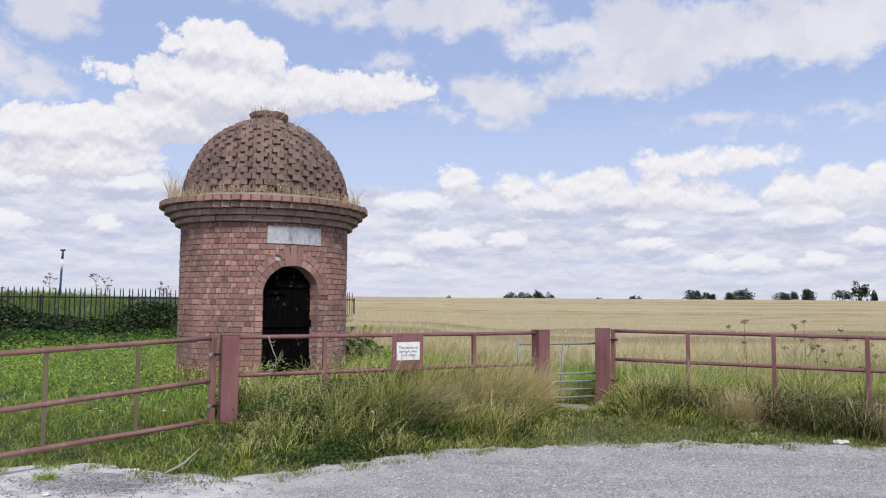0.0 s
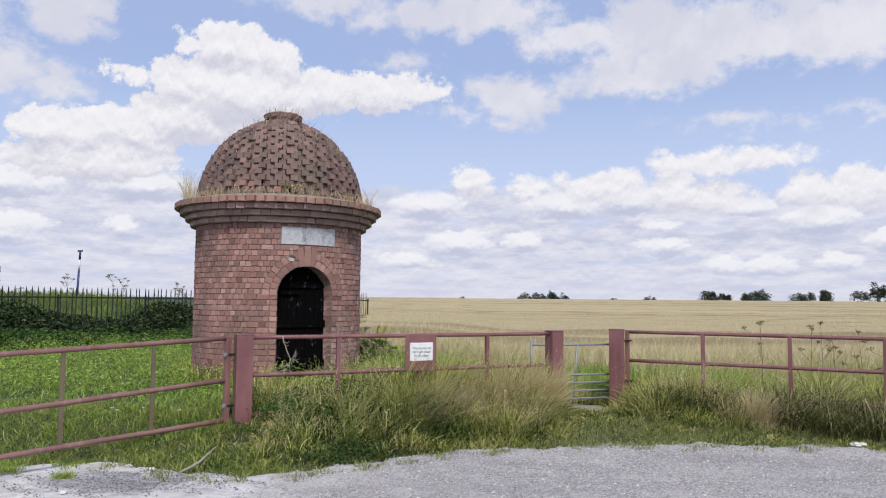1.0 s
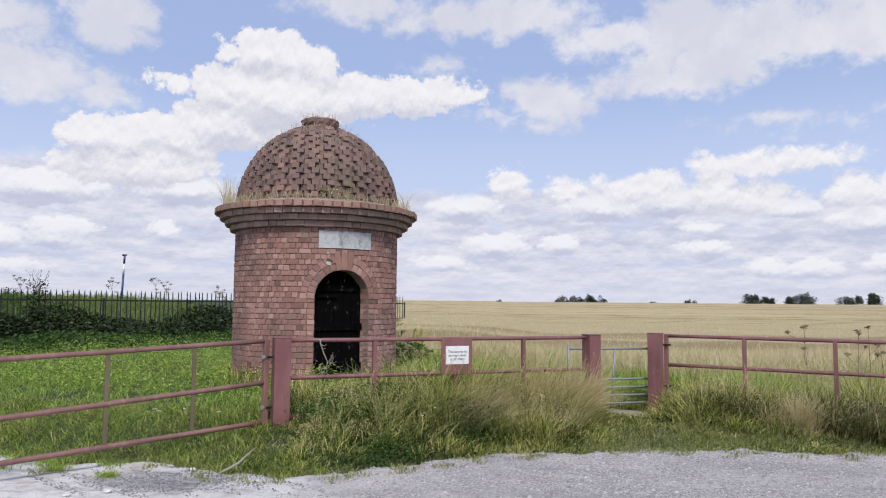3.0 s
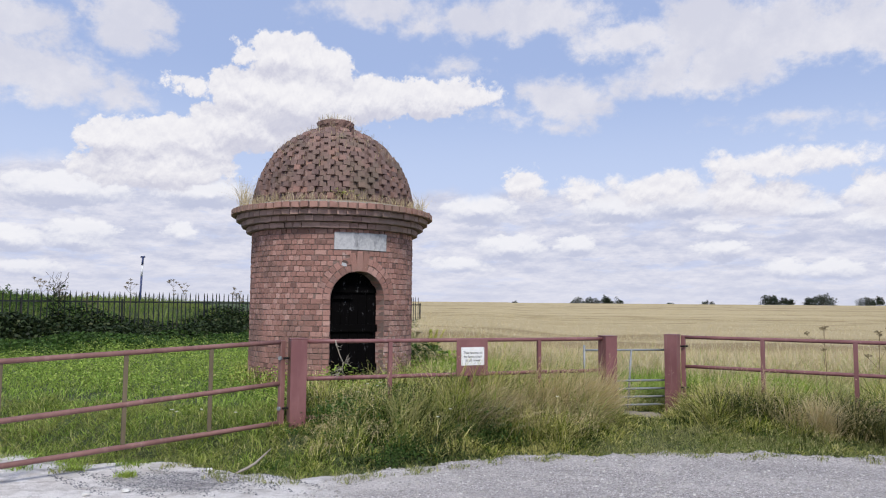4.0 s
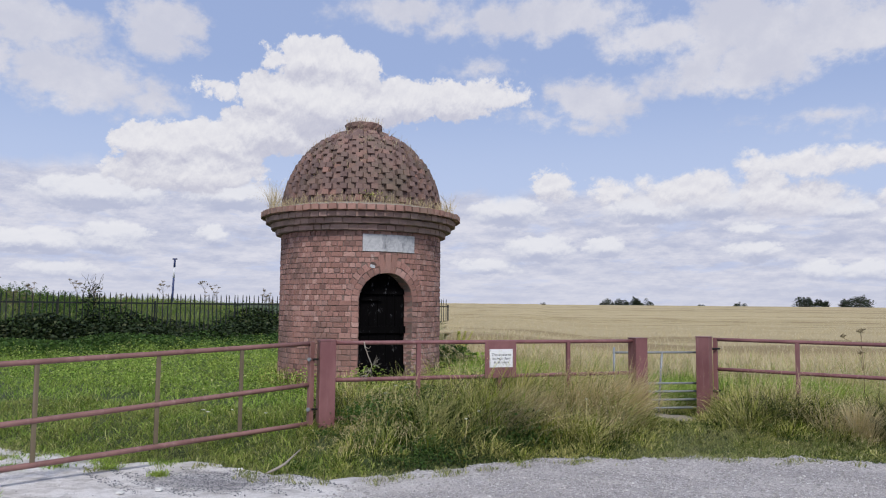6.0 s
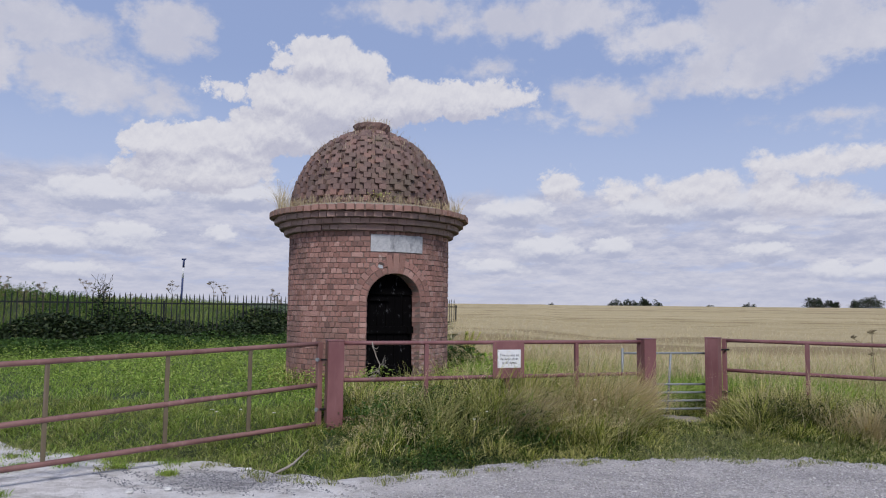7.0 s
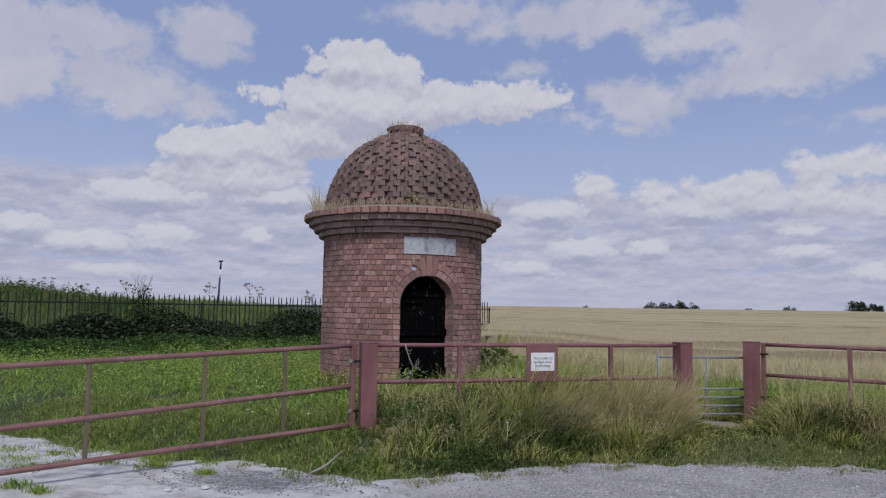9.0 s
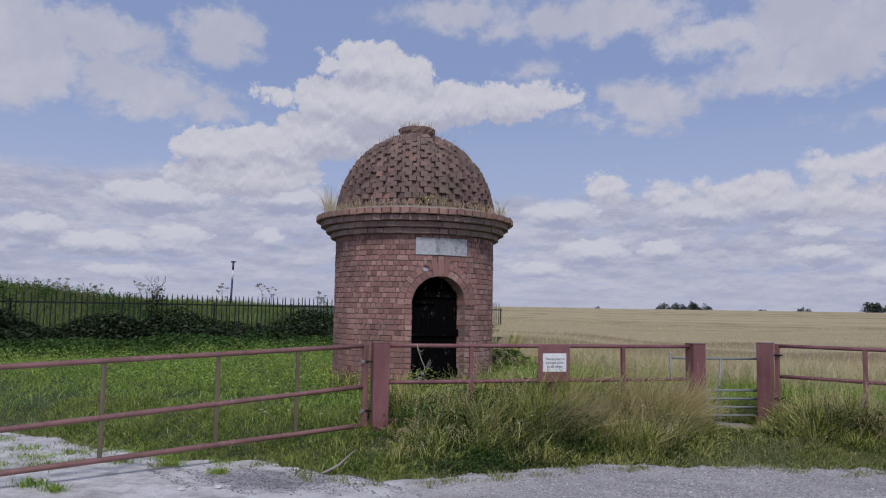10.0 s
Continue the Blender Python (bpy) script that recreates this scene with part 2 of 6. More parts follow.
M_CROWN = brick_material("cornice_crown_brick", [(0.0, (0.235, 0.135, 0.11)), (0.5, (0.29, 0.17, 0.14)), (1.0, (0.34, 0.205, 0.17))],
                         (0.23, 0.165, 0.13), (0.42, 0.34, 0.30))
M_ARCH = brick_material("rubbed_brick", [(0.0, (0.235, 0.13, 0.105)), (0.5, (0.275, 0.155, 0.13)), (1.0, (0.31, 0.19, 0.16))],
                        (0.21, 0.14, 0.12), (0.52, 0.45, 0.42))

M_MORTAR, n = material("lime_mortar", 0.95)
n.set(n.shader, "Base_Color", n.mix(n.noise(n.at, 9.0, 6.0, 0.7), (0.115, 0.078, 0.068), (0.27, 0.195, 0.17)))
relief(n, n.noise(n.at, 70.0, 5.0, 0.7), 0.6, 0.006)

# brick colour darkened to stand for the shade in a hole
M_HOLE_SHADE, n = material("hole_shade_brick", 0.95)
n.set(n.shader, "Base_Color", n.mix(n.noise(n.at, 6.0, 6.0, 0.7), (0.05, 0.035, 0.03), (0.13, 0.09, 0.08)))

M_STONE, n = material("weathered_white_stone", 0.7)
g = n.smooth(n.noise(n.at, 14.0, 8.0, 0.7, 0.5), 0.42, 0.66)
k = n.smooth(n.noise(n.stretch(n.at, 1, 1, 0.5, 4.0), 5.0, 6.0, 0.65), 0.52, 0.68)
n.set(n.shader, "Base_Color", n.mix(n.math("MULTIPLY", k, 0.8), n.mix(g, (0.47, 0.48, 0.50), (0.33, 0.34, 0.37)), (0.11, 0.115, 0.13)))
relief(n, n.noise(n.at, 40.0, 6.0, 0.7), 0.4, 0.004)

# grain almost black all over, with paler scuffs
M_DOOR, n = material("near_black_wood", 0.85)
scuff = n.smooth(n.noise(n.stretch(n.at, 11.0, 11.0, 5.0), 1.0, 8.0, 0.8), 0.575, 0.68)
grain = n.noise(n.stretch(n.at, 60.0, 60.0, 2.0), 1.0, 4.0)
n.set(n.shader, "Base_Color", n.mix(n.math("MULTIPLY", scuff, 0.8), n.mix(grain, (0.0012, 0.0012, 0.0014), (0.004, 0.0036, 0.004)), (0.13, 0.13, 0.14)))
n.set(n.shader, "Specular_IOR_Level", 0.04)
relief(n, grain, 0.4, 0.004)

M_IRON, n = material("blackened_iron", 0.8, 0.2)
n.set(n.shader, "Base_Color", n.mix(n.noise(n.at, 30.0, 6.0), (0.003, 0.003, 0.0035), (0.012, 0.009, 0.008)))


def paint(name, dark, light, worn, rough):
    m, n = material(name, rough)
    fade = n.noise(n.stretch(n.at, 1.0, 1.0, 0.5), 3.0, 6.0, 0.65)
    c = n.mix(n.smooth(fade, 0.3, 0.7), dark, light)
    chip = n.smooth(n.noise(n.at, 26.0, 8.0, 0.7), 0.62, 0.70)
    c = n.mix(n.math("MULTIPLY", chip, 0.7), c, worn)
    streak = n.smooth(n.noise(n.stretch(n.at, 18.0, 18.0, 1.2), 1.0, 5.0, 0.6), 0.55, 0.75)
    c = n.mix(n.math("MULTIPLY", streak, 0.3), c, (0.42, 0.30, 0.28))
    n.set(n.shader, "Base_Color", c)
    n.set(n.shader, "Roughness", n.math("MULTIPLY_ADD", fade, 0.3, rough - 0.15))
    relief(n, n.noise(n.at, 120.0, 4.0, 0.7), 0.25, 0.002)
    return m


M_PAINT = paint("faded_maroon_paint", (0.17, 0.068, 0.07), (0.25, 0.115, 0.115), (0.15, 0.08, 0.06), 0.5)
M_RUSTY = paint("rust_worn_maroon_paint", (0.17, 0.08, 0.07), (0.26, 0.135, 0.12), (0.18, 0.105, 0.07), 0.55)
M_LICHEN = paint("lichened_maroon_paint", (0.11, 0.085, 0.05), (0.165, 0.13, 0.08), (0.09, 0.06, 0.04), 0.7)
M_FENCE = paint("dark_fence_paint", (0.012, 0.016, 0.014), (0.022, 0.028, 0.024), (0.05, 0.035, 0.025), 0.85)
M_BLUE = paint("dark_blue_paint", (0.02, 0.035, 0.11), (0.03, 0.05, 0.15), (0.02, 0.03, 0.08), 0.5)
M_WHITE = paint("white_pole_paint", (0.62, 0.63, 0.66), (0.74, 0.75, 0.77), (0.5, 0.5, 0.5), 0.5)

M_GALV, n = material("galvanised_steel", 0.55, 0.35)
n.set(n.shader, "Base_Color", n.mix(n.noise(n.at, 40.0, 6.0, 0.7), (0.19, 0.215, 0.225), (0.33, 0.35, 0.355)))

M_SIGN, n = material("white_sign_face", 0.35)
n.set(n.shader, "Base_Color", n.mix(n.smooth(n.noise(n.at, 9.0, 6.0, 0.7), 0.45, 0.75), (0.80, 0.81, 0.82), (0.66, 0.67, 0.66)))
M_INK, n = material("dark_lettering", 0.5)
n.set(n.shader, "Base_Color", (0.03, 0.035, 0.05, 1))


def leafy(name, stops, patch=None, through=0.35, scale=0.9, rough=0.6, along=1.0):
    """Thin plant matter: colour by piece and by patch, some light passing through."""
    m, n = material(name, rough)
    r = n.random()
    c = n.ramp(r, stops)
    if patch:
        c = n.mix(n.math("MULTIPLY", n.smooth(n.noise(n.stretch(n.at, 1.0, along, 0.0), scale, 4.0, 0.6), 0.42, 0.66), patch[1]), c, patch[0])
    n.set(n.shader, "Base_Color", c)
    n.set(n.shader, "Specular_IOR_Level", 0.25)
    t = n.add("ShaderNodeBsdfTranslucent", Color=c)
    mixer = n.add("ShaderNodeMixShader", i0=through, i1=n.shader.outputs[0], i2=t.outputs[0])
    n.tree.links.new(mixer.outputs[0], n.out.inputs[0])
    return m


M_GRASS = leafy("verge_grass", [(0.0, (0.018, 0.034, 0.006)), (0.25, (0.085, 0.135, 0.018)), (0.5, (0.29, 0.36, 0.05)), (0.76, (0.56, 0.55, 0.14)), (1.0, (0.86, 0.77, 0.40))], ((0.62, 0.55, 0.22), 0.45), 0.2, 1.8)
M_TURF = leafy("short_track_turf", [(0.0, (0.05, 0.075, 0.018)), (0.4, (0.17, 0.215, 0.05)), (0.8, (0.32, 0.345, 0.11)), (1.0, (0.54, 0.49, 0.27))], ((0.33, 0.31, 0.15), 0.5), 0.2, 1.4)
M_GATEWAY = leafy("gateway_turf", [(0.0, (0.05, 0.09, 0.015)), (0.4, (0.18, 0.26, 0.04)), (0.8, (0.34, 0.40, 0.085)), (1.0, (0.54, 0.50, 0.22))], ((0.36, 0.36, 0.12), 0.5), 0.25, 1.2)
M_HAY = leafy("fallen_hay", [(0.0, (0.38, 0.31, 0.17)), (0.5, (0.54, 0.45, 0.27)), (1.0, (0.66, 0.57, 0.38))], None, 0.2)
M_DOCK = leafy("brown_dock_seed", [(0.0, (0.10, 0.10, 0.035)), (0.5, (0.22, 0.18, 0.08)), (1.0, (0.40, 0.31, 0.18))], None, 0.2)
# green darkened to carry the shade deep inside the verge
M_SHADE_GREEN = leafy("shade_green", [(0.0, (0.012, 0.024, 0.006)), (0.5, (0.032, 0.058, 0.012)), (0.85, (0.07, 0.11, 0.022)), (1.0, (0.16, 0.16, 0.055))], None, 0.1)
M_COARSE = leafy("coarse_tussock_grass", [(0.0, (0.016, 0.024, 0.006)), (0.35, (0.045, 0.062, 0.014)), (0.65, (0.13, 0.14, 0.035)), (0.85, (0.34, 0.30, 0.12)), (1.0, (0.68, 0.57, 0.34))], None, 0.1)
M_DRY = leafy("dry_seed_grass", [(0.0, (0.50, 0.41, 0.20)), (0.4, (0.68, 0.58, 0.31)), (0.75, (0.76, 0.66, 0.42)), (1.0, (0.56, 0.42, 0.23))])
M_LAWN = leafy("lush_green_weeds", [(0.0, (0.035, 0.075, 0.012)), (0.2, (0.14, 0.25, 0.035)), (0.6, (0.31, 0.46, 0.075)), (0.9, (0.44, 0.57, 0.13)), (1.0, (0.56, 0.57, 0.23))], ((0.44, 0.53, 0.11), 0.55), 0.35, 0.5)
M_FRESH = leafy("fresh_tall_grass", [(0.0, (0.20, 0.31, 0.05)), (0.45, (0.38, 0.45, 0.11)), (1.0, (0.64, 0.58, 0.28))], ((0.58, 0.51, 0.27), 0.6), 0.3, 0.5)
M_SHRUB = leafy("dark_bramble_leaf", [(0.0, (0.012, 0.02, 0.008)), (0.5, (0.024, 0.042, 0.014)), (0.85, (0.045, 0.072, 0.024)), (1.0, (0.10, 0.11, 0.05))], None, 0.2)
M_NETTLE = leafy("nettle_leaf", [(0.0, (0.05, 0.105, 0.022)), (0.5, (0.075, 0.15, 0.03)), (1.0, (0.12, 0.20, 0.05))], ((0.04, 0.075, 0.02), 0.6))
M_BANK = leafy("bank_grass", [(0.0, (0.10, 0.165, 0.03)), (0.5, (0.17, 0.25, 0.05)), (1.0, (0.32, 0.37, 0.11))], ((0.28, 0.31, 0.09), 0.5), 0.45, 0.5)
M_SEED = leafy("brown_seed_head", [(0.0, (0.17, 0.13, 0.07)), (1.0, (0.32, 0.25, 0.14))], None, 0.15)
M_FLOWER = leafy("white_flower", [(0.0, (0.72, 0.72, 0.64)), (1.0, (0.80, 0.79, 0.72))], None, 0.3)
M_TREE = leafy("distant_tree_leaf", [(0.0, (0.022, 0.034, 0.018)), (0.6, (0.036, 0.05, 0.026)), (1.0, (0.06, 0.075, 0.04))], None, 0.2)

M_BARK, n = material("grey_bark", 0.9)
n.set(n.shader, "Base_Color", n.mix(n.noise(n.at, 20.0, 6.0), (0.06, 0.05, 0.04), (0.14, 0.12, 0.10)))
M_STICK, n = material("bleached_dead_wood", 0.85)
n.set(n.shader, "Base_Color", n.mix(n.noise(n.at, 40.0, 6.0), (0.20, 0.17, 0.135), (0.42, 0.38, 0.32)))
relief(n, n.noise(n.at, 90.0, 5.0), 0.5, 0.003)

M_SOIL, n = material("turf_and_soil", 0.95)
a = n.noise(n.at, 0.8, 5.0, 0.6)
b = n.noise(n.at, 14.0, 7.0, 0.7)
c = n.mix(n.smooth(a, 0.35, 0.65), (0.035, 0.05, 0.016), (0.06, 0.085, 0.026))
c = n.mix(n.smooth(b, 0.55, 0.8), c, (0.13, 0.115, 0.06))
n.set(n.shader, "Base_Color", c)
relief(n, b, 0.9, 0.03)


def wheat_colour(n):
    """Ripe wheat: broad pale drifts, darker streaks across the slope, fine speckle."""
    rows = n.noise(n.stretch(n.at, 0.012, 0.12, 0.0), 1.0, 5.0, 0.6, 0.6)
    tram = n.noise(n.stretch(n.at, 0.02, 0.26, 0.0, 5.0), 1.0, 4.0, 0.55, 0.4)
    speck = n.noise(n.stretch(n.at, 1.0, 0.35, 0.0), 6.0, 6.0, 0.75)
    c = n.mix(n.smooth(rows, 0.3, 0.7), (0.49, 0.385, 0.20), (0.60, 0.495, 0.28))
    c = n.mix(n.math("MULTIPLY", n.smooth(tram, 0.52, 0.62), 0.85), c, (0.32, 0.235, 0.105))
    ruts = n.noise(n.stretch(n.at, 0.006, 0.09, 0.0, 11.0), 1.0, 5.0, 0.6, 0.3)
    c = n.mix(n.math("MULTIPLY", n.smooth(ruts, 0.56, 0.61), 0.75), c, (0.26, 0.185, 0.08))
    return n.mix(n.math("MULTIPLY", speck, 0.45), c, (0.33, 0.26, 0.13)), speck


M_CANOPY, n = material("wheat_canopy", 0.95)
c, speck = wheat_colour(n)
n.set(n.shader, "Base_Color", c)
relief(n, speck, 1.0, 0.12)

M_WHEAT, n = material("ripe_wheat", 0.7)
c, speck = wheat_colour(n)
c = n.mix(0.6, c, n.ramp(n.random(), [(0.0, (0.58, 0.48, 0.27)), (0.5, (0.78, 0.68, 0.43)), (1.0, (0.86, 0.79, 0.57))]))
n.set(n.shader, "Base_Color", c)
mixer = n.add("ShaderNodeMixShader", i0=0.3, i1=n.shader.outputs[0], i2=n.add("ShaderNodeBsdfTranslucent", Color=c).outputs[0])
n.tree.links.new(mixer.outputs[0], n.out.inputs[0])

# loose road surface: white chalk at the gateway, grey stone chippings elsewhere, a dark worn patch of tar
M_ROAD, n = material("chalk_and_gravel", 0.95)
vor = n.add("ShaderNodeTexVoronoi", Vector=n.at, Scale=85.0, Randomness=1.0)
peb = n.ramp(n.add("ShaderNodeSeparateColor", i0=vor.outputs["Color"]).outputs[0],
             [(0.0, (0.17, 0.155, 0.15)), (0.4, (0.37, 0.34, 0.33)), (0.88, (0.54, 0.50, 0.485)), (1.0, (0.90, 0.87, 0.84))])
mid = n.noise(n.at, 1.6, 6.0, 0.65)
peb = n.mix(n.math("MULTIPLY", n.smooth(mid, 0.42, 0.66), 0.6), peb, (0.60, 0.555, 0.53))
worn = n.noise(n.stretch(n.at, 0.35, 1.6, 0.0), 1.0, 6.0, 0.65)
peb = n.mix(n.math("MULTIPLY", n.smooth(worn, 0.50, 0.66), 0.5), peb, (0.25, 0.23, 0.23))
fines = n.noise(n.at, 90.0, 5.0, 0.7)
xyz = n.add("ShaderNodeSeparateXYZ", Vector=n.at).outputs
wob = n.noise(n.at, 0.9, 6.0, 0.65)
edge = n.math("MULTIPLY_ADD", wob, 3.4, n.math("MULTIPLY_ADD", xyz[1], -0.30, n.math("ADD", xyz[0], 2.2)))
chalky = n.smooth(edge, 1.6, 0.1)
chalk = n.mix(n.smooth(n.noise(n.at, 3.2, 8.0, 0.72), 0.42, 0.60), (0.80, 0.765, 0.735), (0.62, 0.585, 0.555))
chalk = n.mix(n.math("MULTIPLY", n.smooth(n.noise(n.stretch(n.at, 0.8, 1.5, 0.0, 7.0), 1.0, 7.0, 0.7), 0.50, 0.62), 0.5), chalk, (0.50, 0.47, 0.44))
chalk = n.mix(n.math("MULTIPLY", n.smooth(n.noise(n.at, 26.0, 6.0, 0.7), 0.60, 0.72), 0.18), chalk, (0.40, 0.38, 0.37))
dirt = n.smooth(n.noise(n.stretch(n.at, 1.0, 1.9, 0.0, 2.0), 2.4, 9.0, 0.74), 0.47, 0.62)
chalk = n.mix(n.math("MULTIPLY", dirt, 0.7), chalk, (0.37, 0.335, 0.30))
grit = n.add("ShaderNodeTexVoronoi", Vector=n.at, Scale=46.0, Randomness=1.0)
spots = n.math("MULTIPLY", n.smooth(grit.outputs["Distance"], 0.30, 0.16), n.smooth(n.noise(n.at, 5.0, 5.0, 0.7), 0.44, 0.62))
chalk = n.mix(n.math("MULTIPLY", spots, 0.7), chalk, (0.24, 0.22, 0.205))
px = n.math("MULTIPLY", n.math("SUBTRACT", xyz[0], -2.75), 1.1)
py = n.math("MULTIPLY", n.math("SUBTRACT", xyz[1], 6.05), 2.3)
tar = n.math("MULTIPLY_ADD", n.noise(n.stretch(n.at, 0.7, 1.3, 0.0), 4.2, 9.0, 0.78), 2.6, n.math("SQRT", n.math("ADD", n.math("MULTIPLY", px, px), n.math("MULTIPLY", py, py))))
tar = n.math("MULTIPLY", n.smooth(tar, 2.25, 1.55), n.smooth(fines, 0.36, 0.60, 0.25, 1.0))
c = n.mix(chalky, peb, chalk)
c = n.mix(n.math("MULTIPLY", tar, 0.85), c, (0.10, 0.10, 0.115))
c = n.mix(n.math("MULTIPLY", n.smooth(fines, 0.45, 0.75), 0.35), c, (0.14, 0.13, 0.13))
n.set(n.shader, "Base_Color", c)
relief(n, n.math("MULTIPLY_ADD", vor.outputs["Distance"], -0.6, n.math("ADD", fines, n.math("MULTIPLY", mid, 2.0))), 1.0, 0.010)

M_CHALKSTONE, n = material("white_chalk_stone", 0.9)
n.set(n.shader, "Base_Color", n.mix(n.noise(n.at, 30.0, 5.0), (0.55, 0.54, 0.51), (0.74, 0.73, 0.70)))
M_PEBBLE, n = material("loose_stone", 0.9)
n.set(n.shader, "Base_Color", n.mix(n.noise(n.at, 60.0, 4.0), n.ramp(n.random(), [(0.0, (0.20, 0.19, 0.185)), (0.5, (0.38, 0.36, 0.345)), (0.9, (0.54, 0.515, 0.495)), (1.0, (0.88, 0.86, 0.83))]), (0.30, 0.29, 0.28)))
M_TARSTONE, n = material("tarry_stone", 0.8)
n.set(n.shader, "Base_Color", n.mix(n.noise(n.at, 60.0, 4.0), n.ramp(n.random(), [(0.0, (0.05, 0.052, 0.06)), (0.5, (0.15, 0.15, 0.165)), (0.85, (0.28, 0.275, 0.28)), (1.0, (0.60, 0.59, 0.58))]), (0.14, 0.14, 0.15)))
M_EARTH, n = material("trodden_earth", 0.95)
n.set(n.shader, "Base_Color", n.mix(n.noise(n.at, 12.0, 7.0, 0.7), (0.24, 0.20, 0.16), (0.36, 0.32, 0.27)))
relief(n, n.noise(n.at, 30.0, 6.0, 0.7), 0.7, 0.02)


# ---- mesh helpers ----
def part(name, bm, mat, parent=None, label="", smooth=False):
    """Links a bmesh as one mesh object, under a thing or part if one is given."""
    me = bpy.data.meshes.new(name)
    bm.to_mesh(me)
    bm.free()
    me.materials.append(mat)
    if smooth:
        me.shade_smooth()
    return under(new(name, me), parent, label)


def under(ob, parent=None, label=""):
    if parent is not None:
        ob.parent = parent
    if label:
        tagged(ob, label)
    return ob


def thing(name, at, label, category, group="", kind="", rz=0.0):
    e = new(name)
    e.empty_display_size = 0.2
    e.matrix_world = pose(*at, 0, 0, rz)
    return tagged(e, label, category, group, kind)


def sheet(name, verts, quads, mat):
    """A mesh object from arrays of corners and of four-cornered faces."""
    me = bpy.data.meshes.new(name)
    verts, quads = np.asarray(verts, np.float32), np.asarray(quads, np.int32)
    me.vertices.add(len(verts))
    me.vertices.foreach_set("co", verts.ravel())
    me.loops.add(quads.size)
    me.loops.foreach_set("vertex_index", quads.ravel())
    me.polygons.add(len(quads))
    me.polygons.foreach_set("loop_start", np.arange(0, quads.size, 4, dtype=np.int32))
    me.update(calc_edges=True)
    me.materials.append(mat)
    return new(name, me)


def box(bm, size, m=Matrix(), bevel=0.0):
    r = bmesh.ops.create_cube(bm, size=1.0, matrix=m @ Matrix.Diagonal((*size, 1)))
    if bevel:
        edges = list({e for v in r["verts"] for e in v.link_edges})
        bmesh.ops.bevel(bm, geom=edges, offset=bevel, segments=2, affect="EDGES", profile=0.6)


def tube(bm, path, radii, sides=10, capped=True):
    """A round bar through the points of path."""
    path = [Vector(p) for p in path]
    if not hasattr(radii, "__len__"):
        radii = [radii] * len(path)
    rings = []
    for i, p in enumerate(path):
        d = (path[min(i + 1, len(path) - 1)] - path[max(i - 1, 0)]).normalized()
        q = d.to_track_quat("Z", "Y")
        rings.append([bm.verts.new(p + q @ Vector((math.cos(a), math.sin(a), 0)) * radii[i]) for a in (2 * math.pi * k / sides for k in range(sides))])
    for a, b in zip(rings, rings[1:]):
        for k in range(sides):
            bm.faces.new((a[k], a[(k + 1) % sides], b[(k + 1) % sides], b[k])).smooth = True
    if capped:
        bm.faces.new(rings[0][::-1])
        bm.faces.new(rings[-1])


def lathe(bm, profile, steps=96):
    """Turns a profile of (radius, height) about the z axis."""
    rings = [[bm.verts.new((r * math.cos(2 * math.pi * k / steps), r * math.sin(2 * math.pi * k / steps), z)) for k in range(steps)] for r, z in profile]
    for a, b in zip(rings, rings[1:]):
        for k in range(steps):
            bm.faces.new((a[k], a[(k + 1) % steps], b[(k + 1) % steps], b[k]))


def bar(name, a, b, radius, mat, parent, label="", sides=10):
    """A straight round bar between two places, with a slight dip and unevenness."""
    bm = bmesh.new()
    a, b = Vector(a), Vector(b)
    n = max(2, int((b - a).length / 0.4))
    pts = [a.lerp(b, i / n) + Vector((0, 0, random.uniform(-1, 1) * 0.001 if 0 < i < n else 0)) for i in range(n + 1)]
    tube(bm, pts, radius, sides)
    return part(name, bm, mat, parent, label)


def steps_between(v, lo, hi):
    s = np.clip((v - lo) / (hi - lo), 0, 1)
    return s * s * (3 - 2 * s)


def at_az(p, q, az):
    """Where the line from p to q is met by the bearing az."""
    s = math.tan(radians(az))
    k = (s * p[1] - p[0]) / ((q[0] - p[0]) - s * (q[1] - p[1]))
    return Vector((p[0] + k * (q[0] - p[0]), p[1] + k * (q[1] - p[1])))


# ---- the lie of the land ----
EDGE_X = [-40, -14, -9, -7.06, -5.6, -4.2, -3.0, -2.3, -1.87, -0.95, -0.35, 0.1, 1.3, 2.64, 4.9, 9, 40]
EDGE_Y = [11, 9.6, 8.4, 7.7, 7.15, 6.75, 6.85, 6.5, 6.4, 6.77, 7.34, 7.58, 7.9, 8.2, 8.07, 8.0, 7.0]
FENCE_A, FENCE_D = np.array((-12.8, 18.0)), np.array((3.72, 6.0))       # back fence: a place on it, and its run


def road_edge(x):
    wob = 0.06 * np.sin(x * 5.1) + 0.04 * np.sin(x * 11.7 + 1.0) + 0.025 * np.sin(x * 23.0 + 2.0)
    return np.interp(x, EDGE_X, EDGE_Y) + wob


def behind_fence(x, y):
    """Metres behind the line of the back fence."""
    nrm = np.array((-FENCE_D[1], FENCE_D[0])) / np.hypot(*FENCE_D)
    return (x - FENCE_A[0]) * nrm[0] + (y - FENCE_A[1]) * nrm[1]


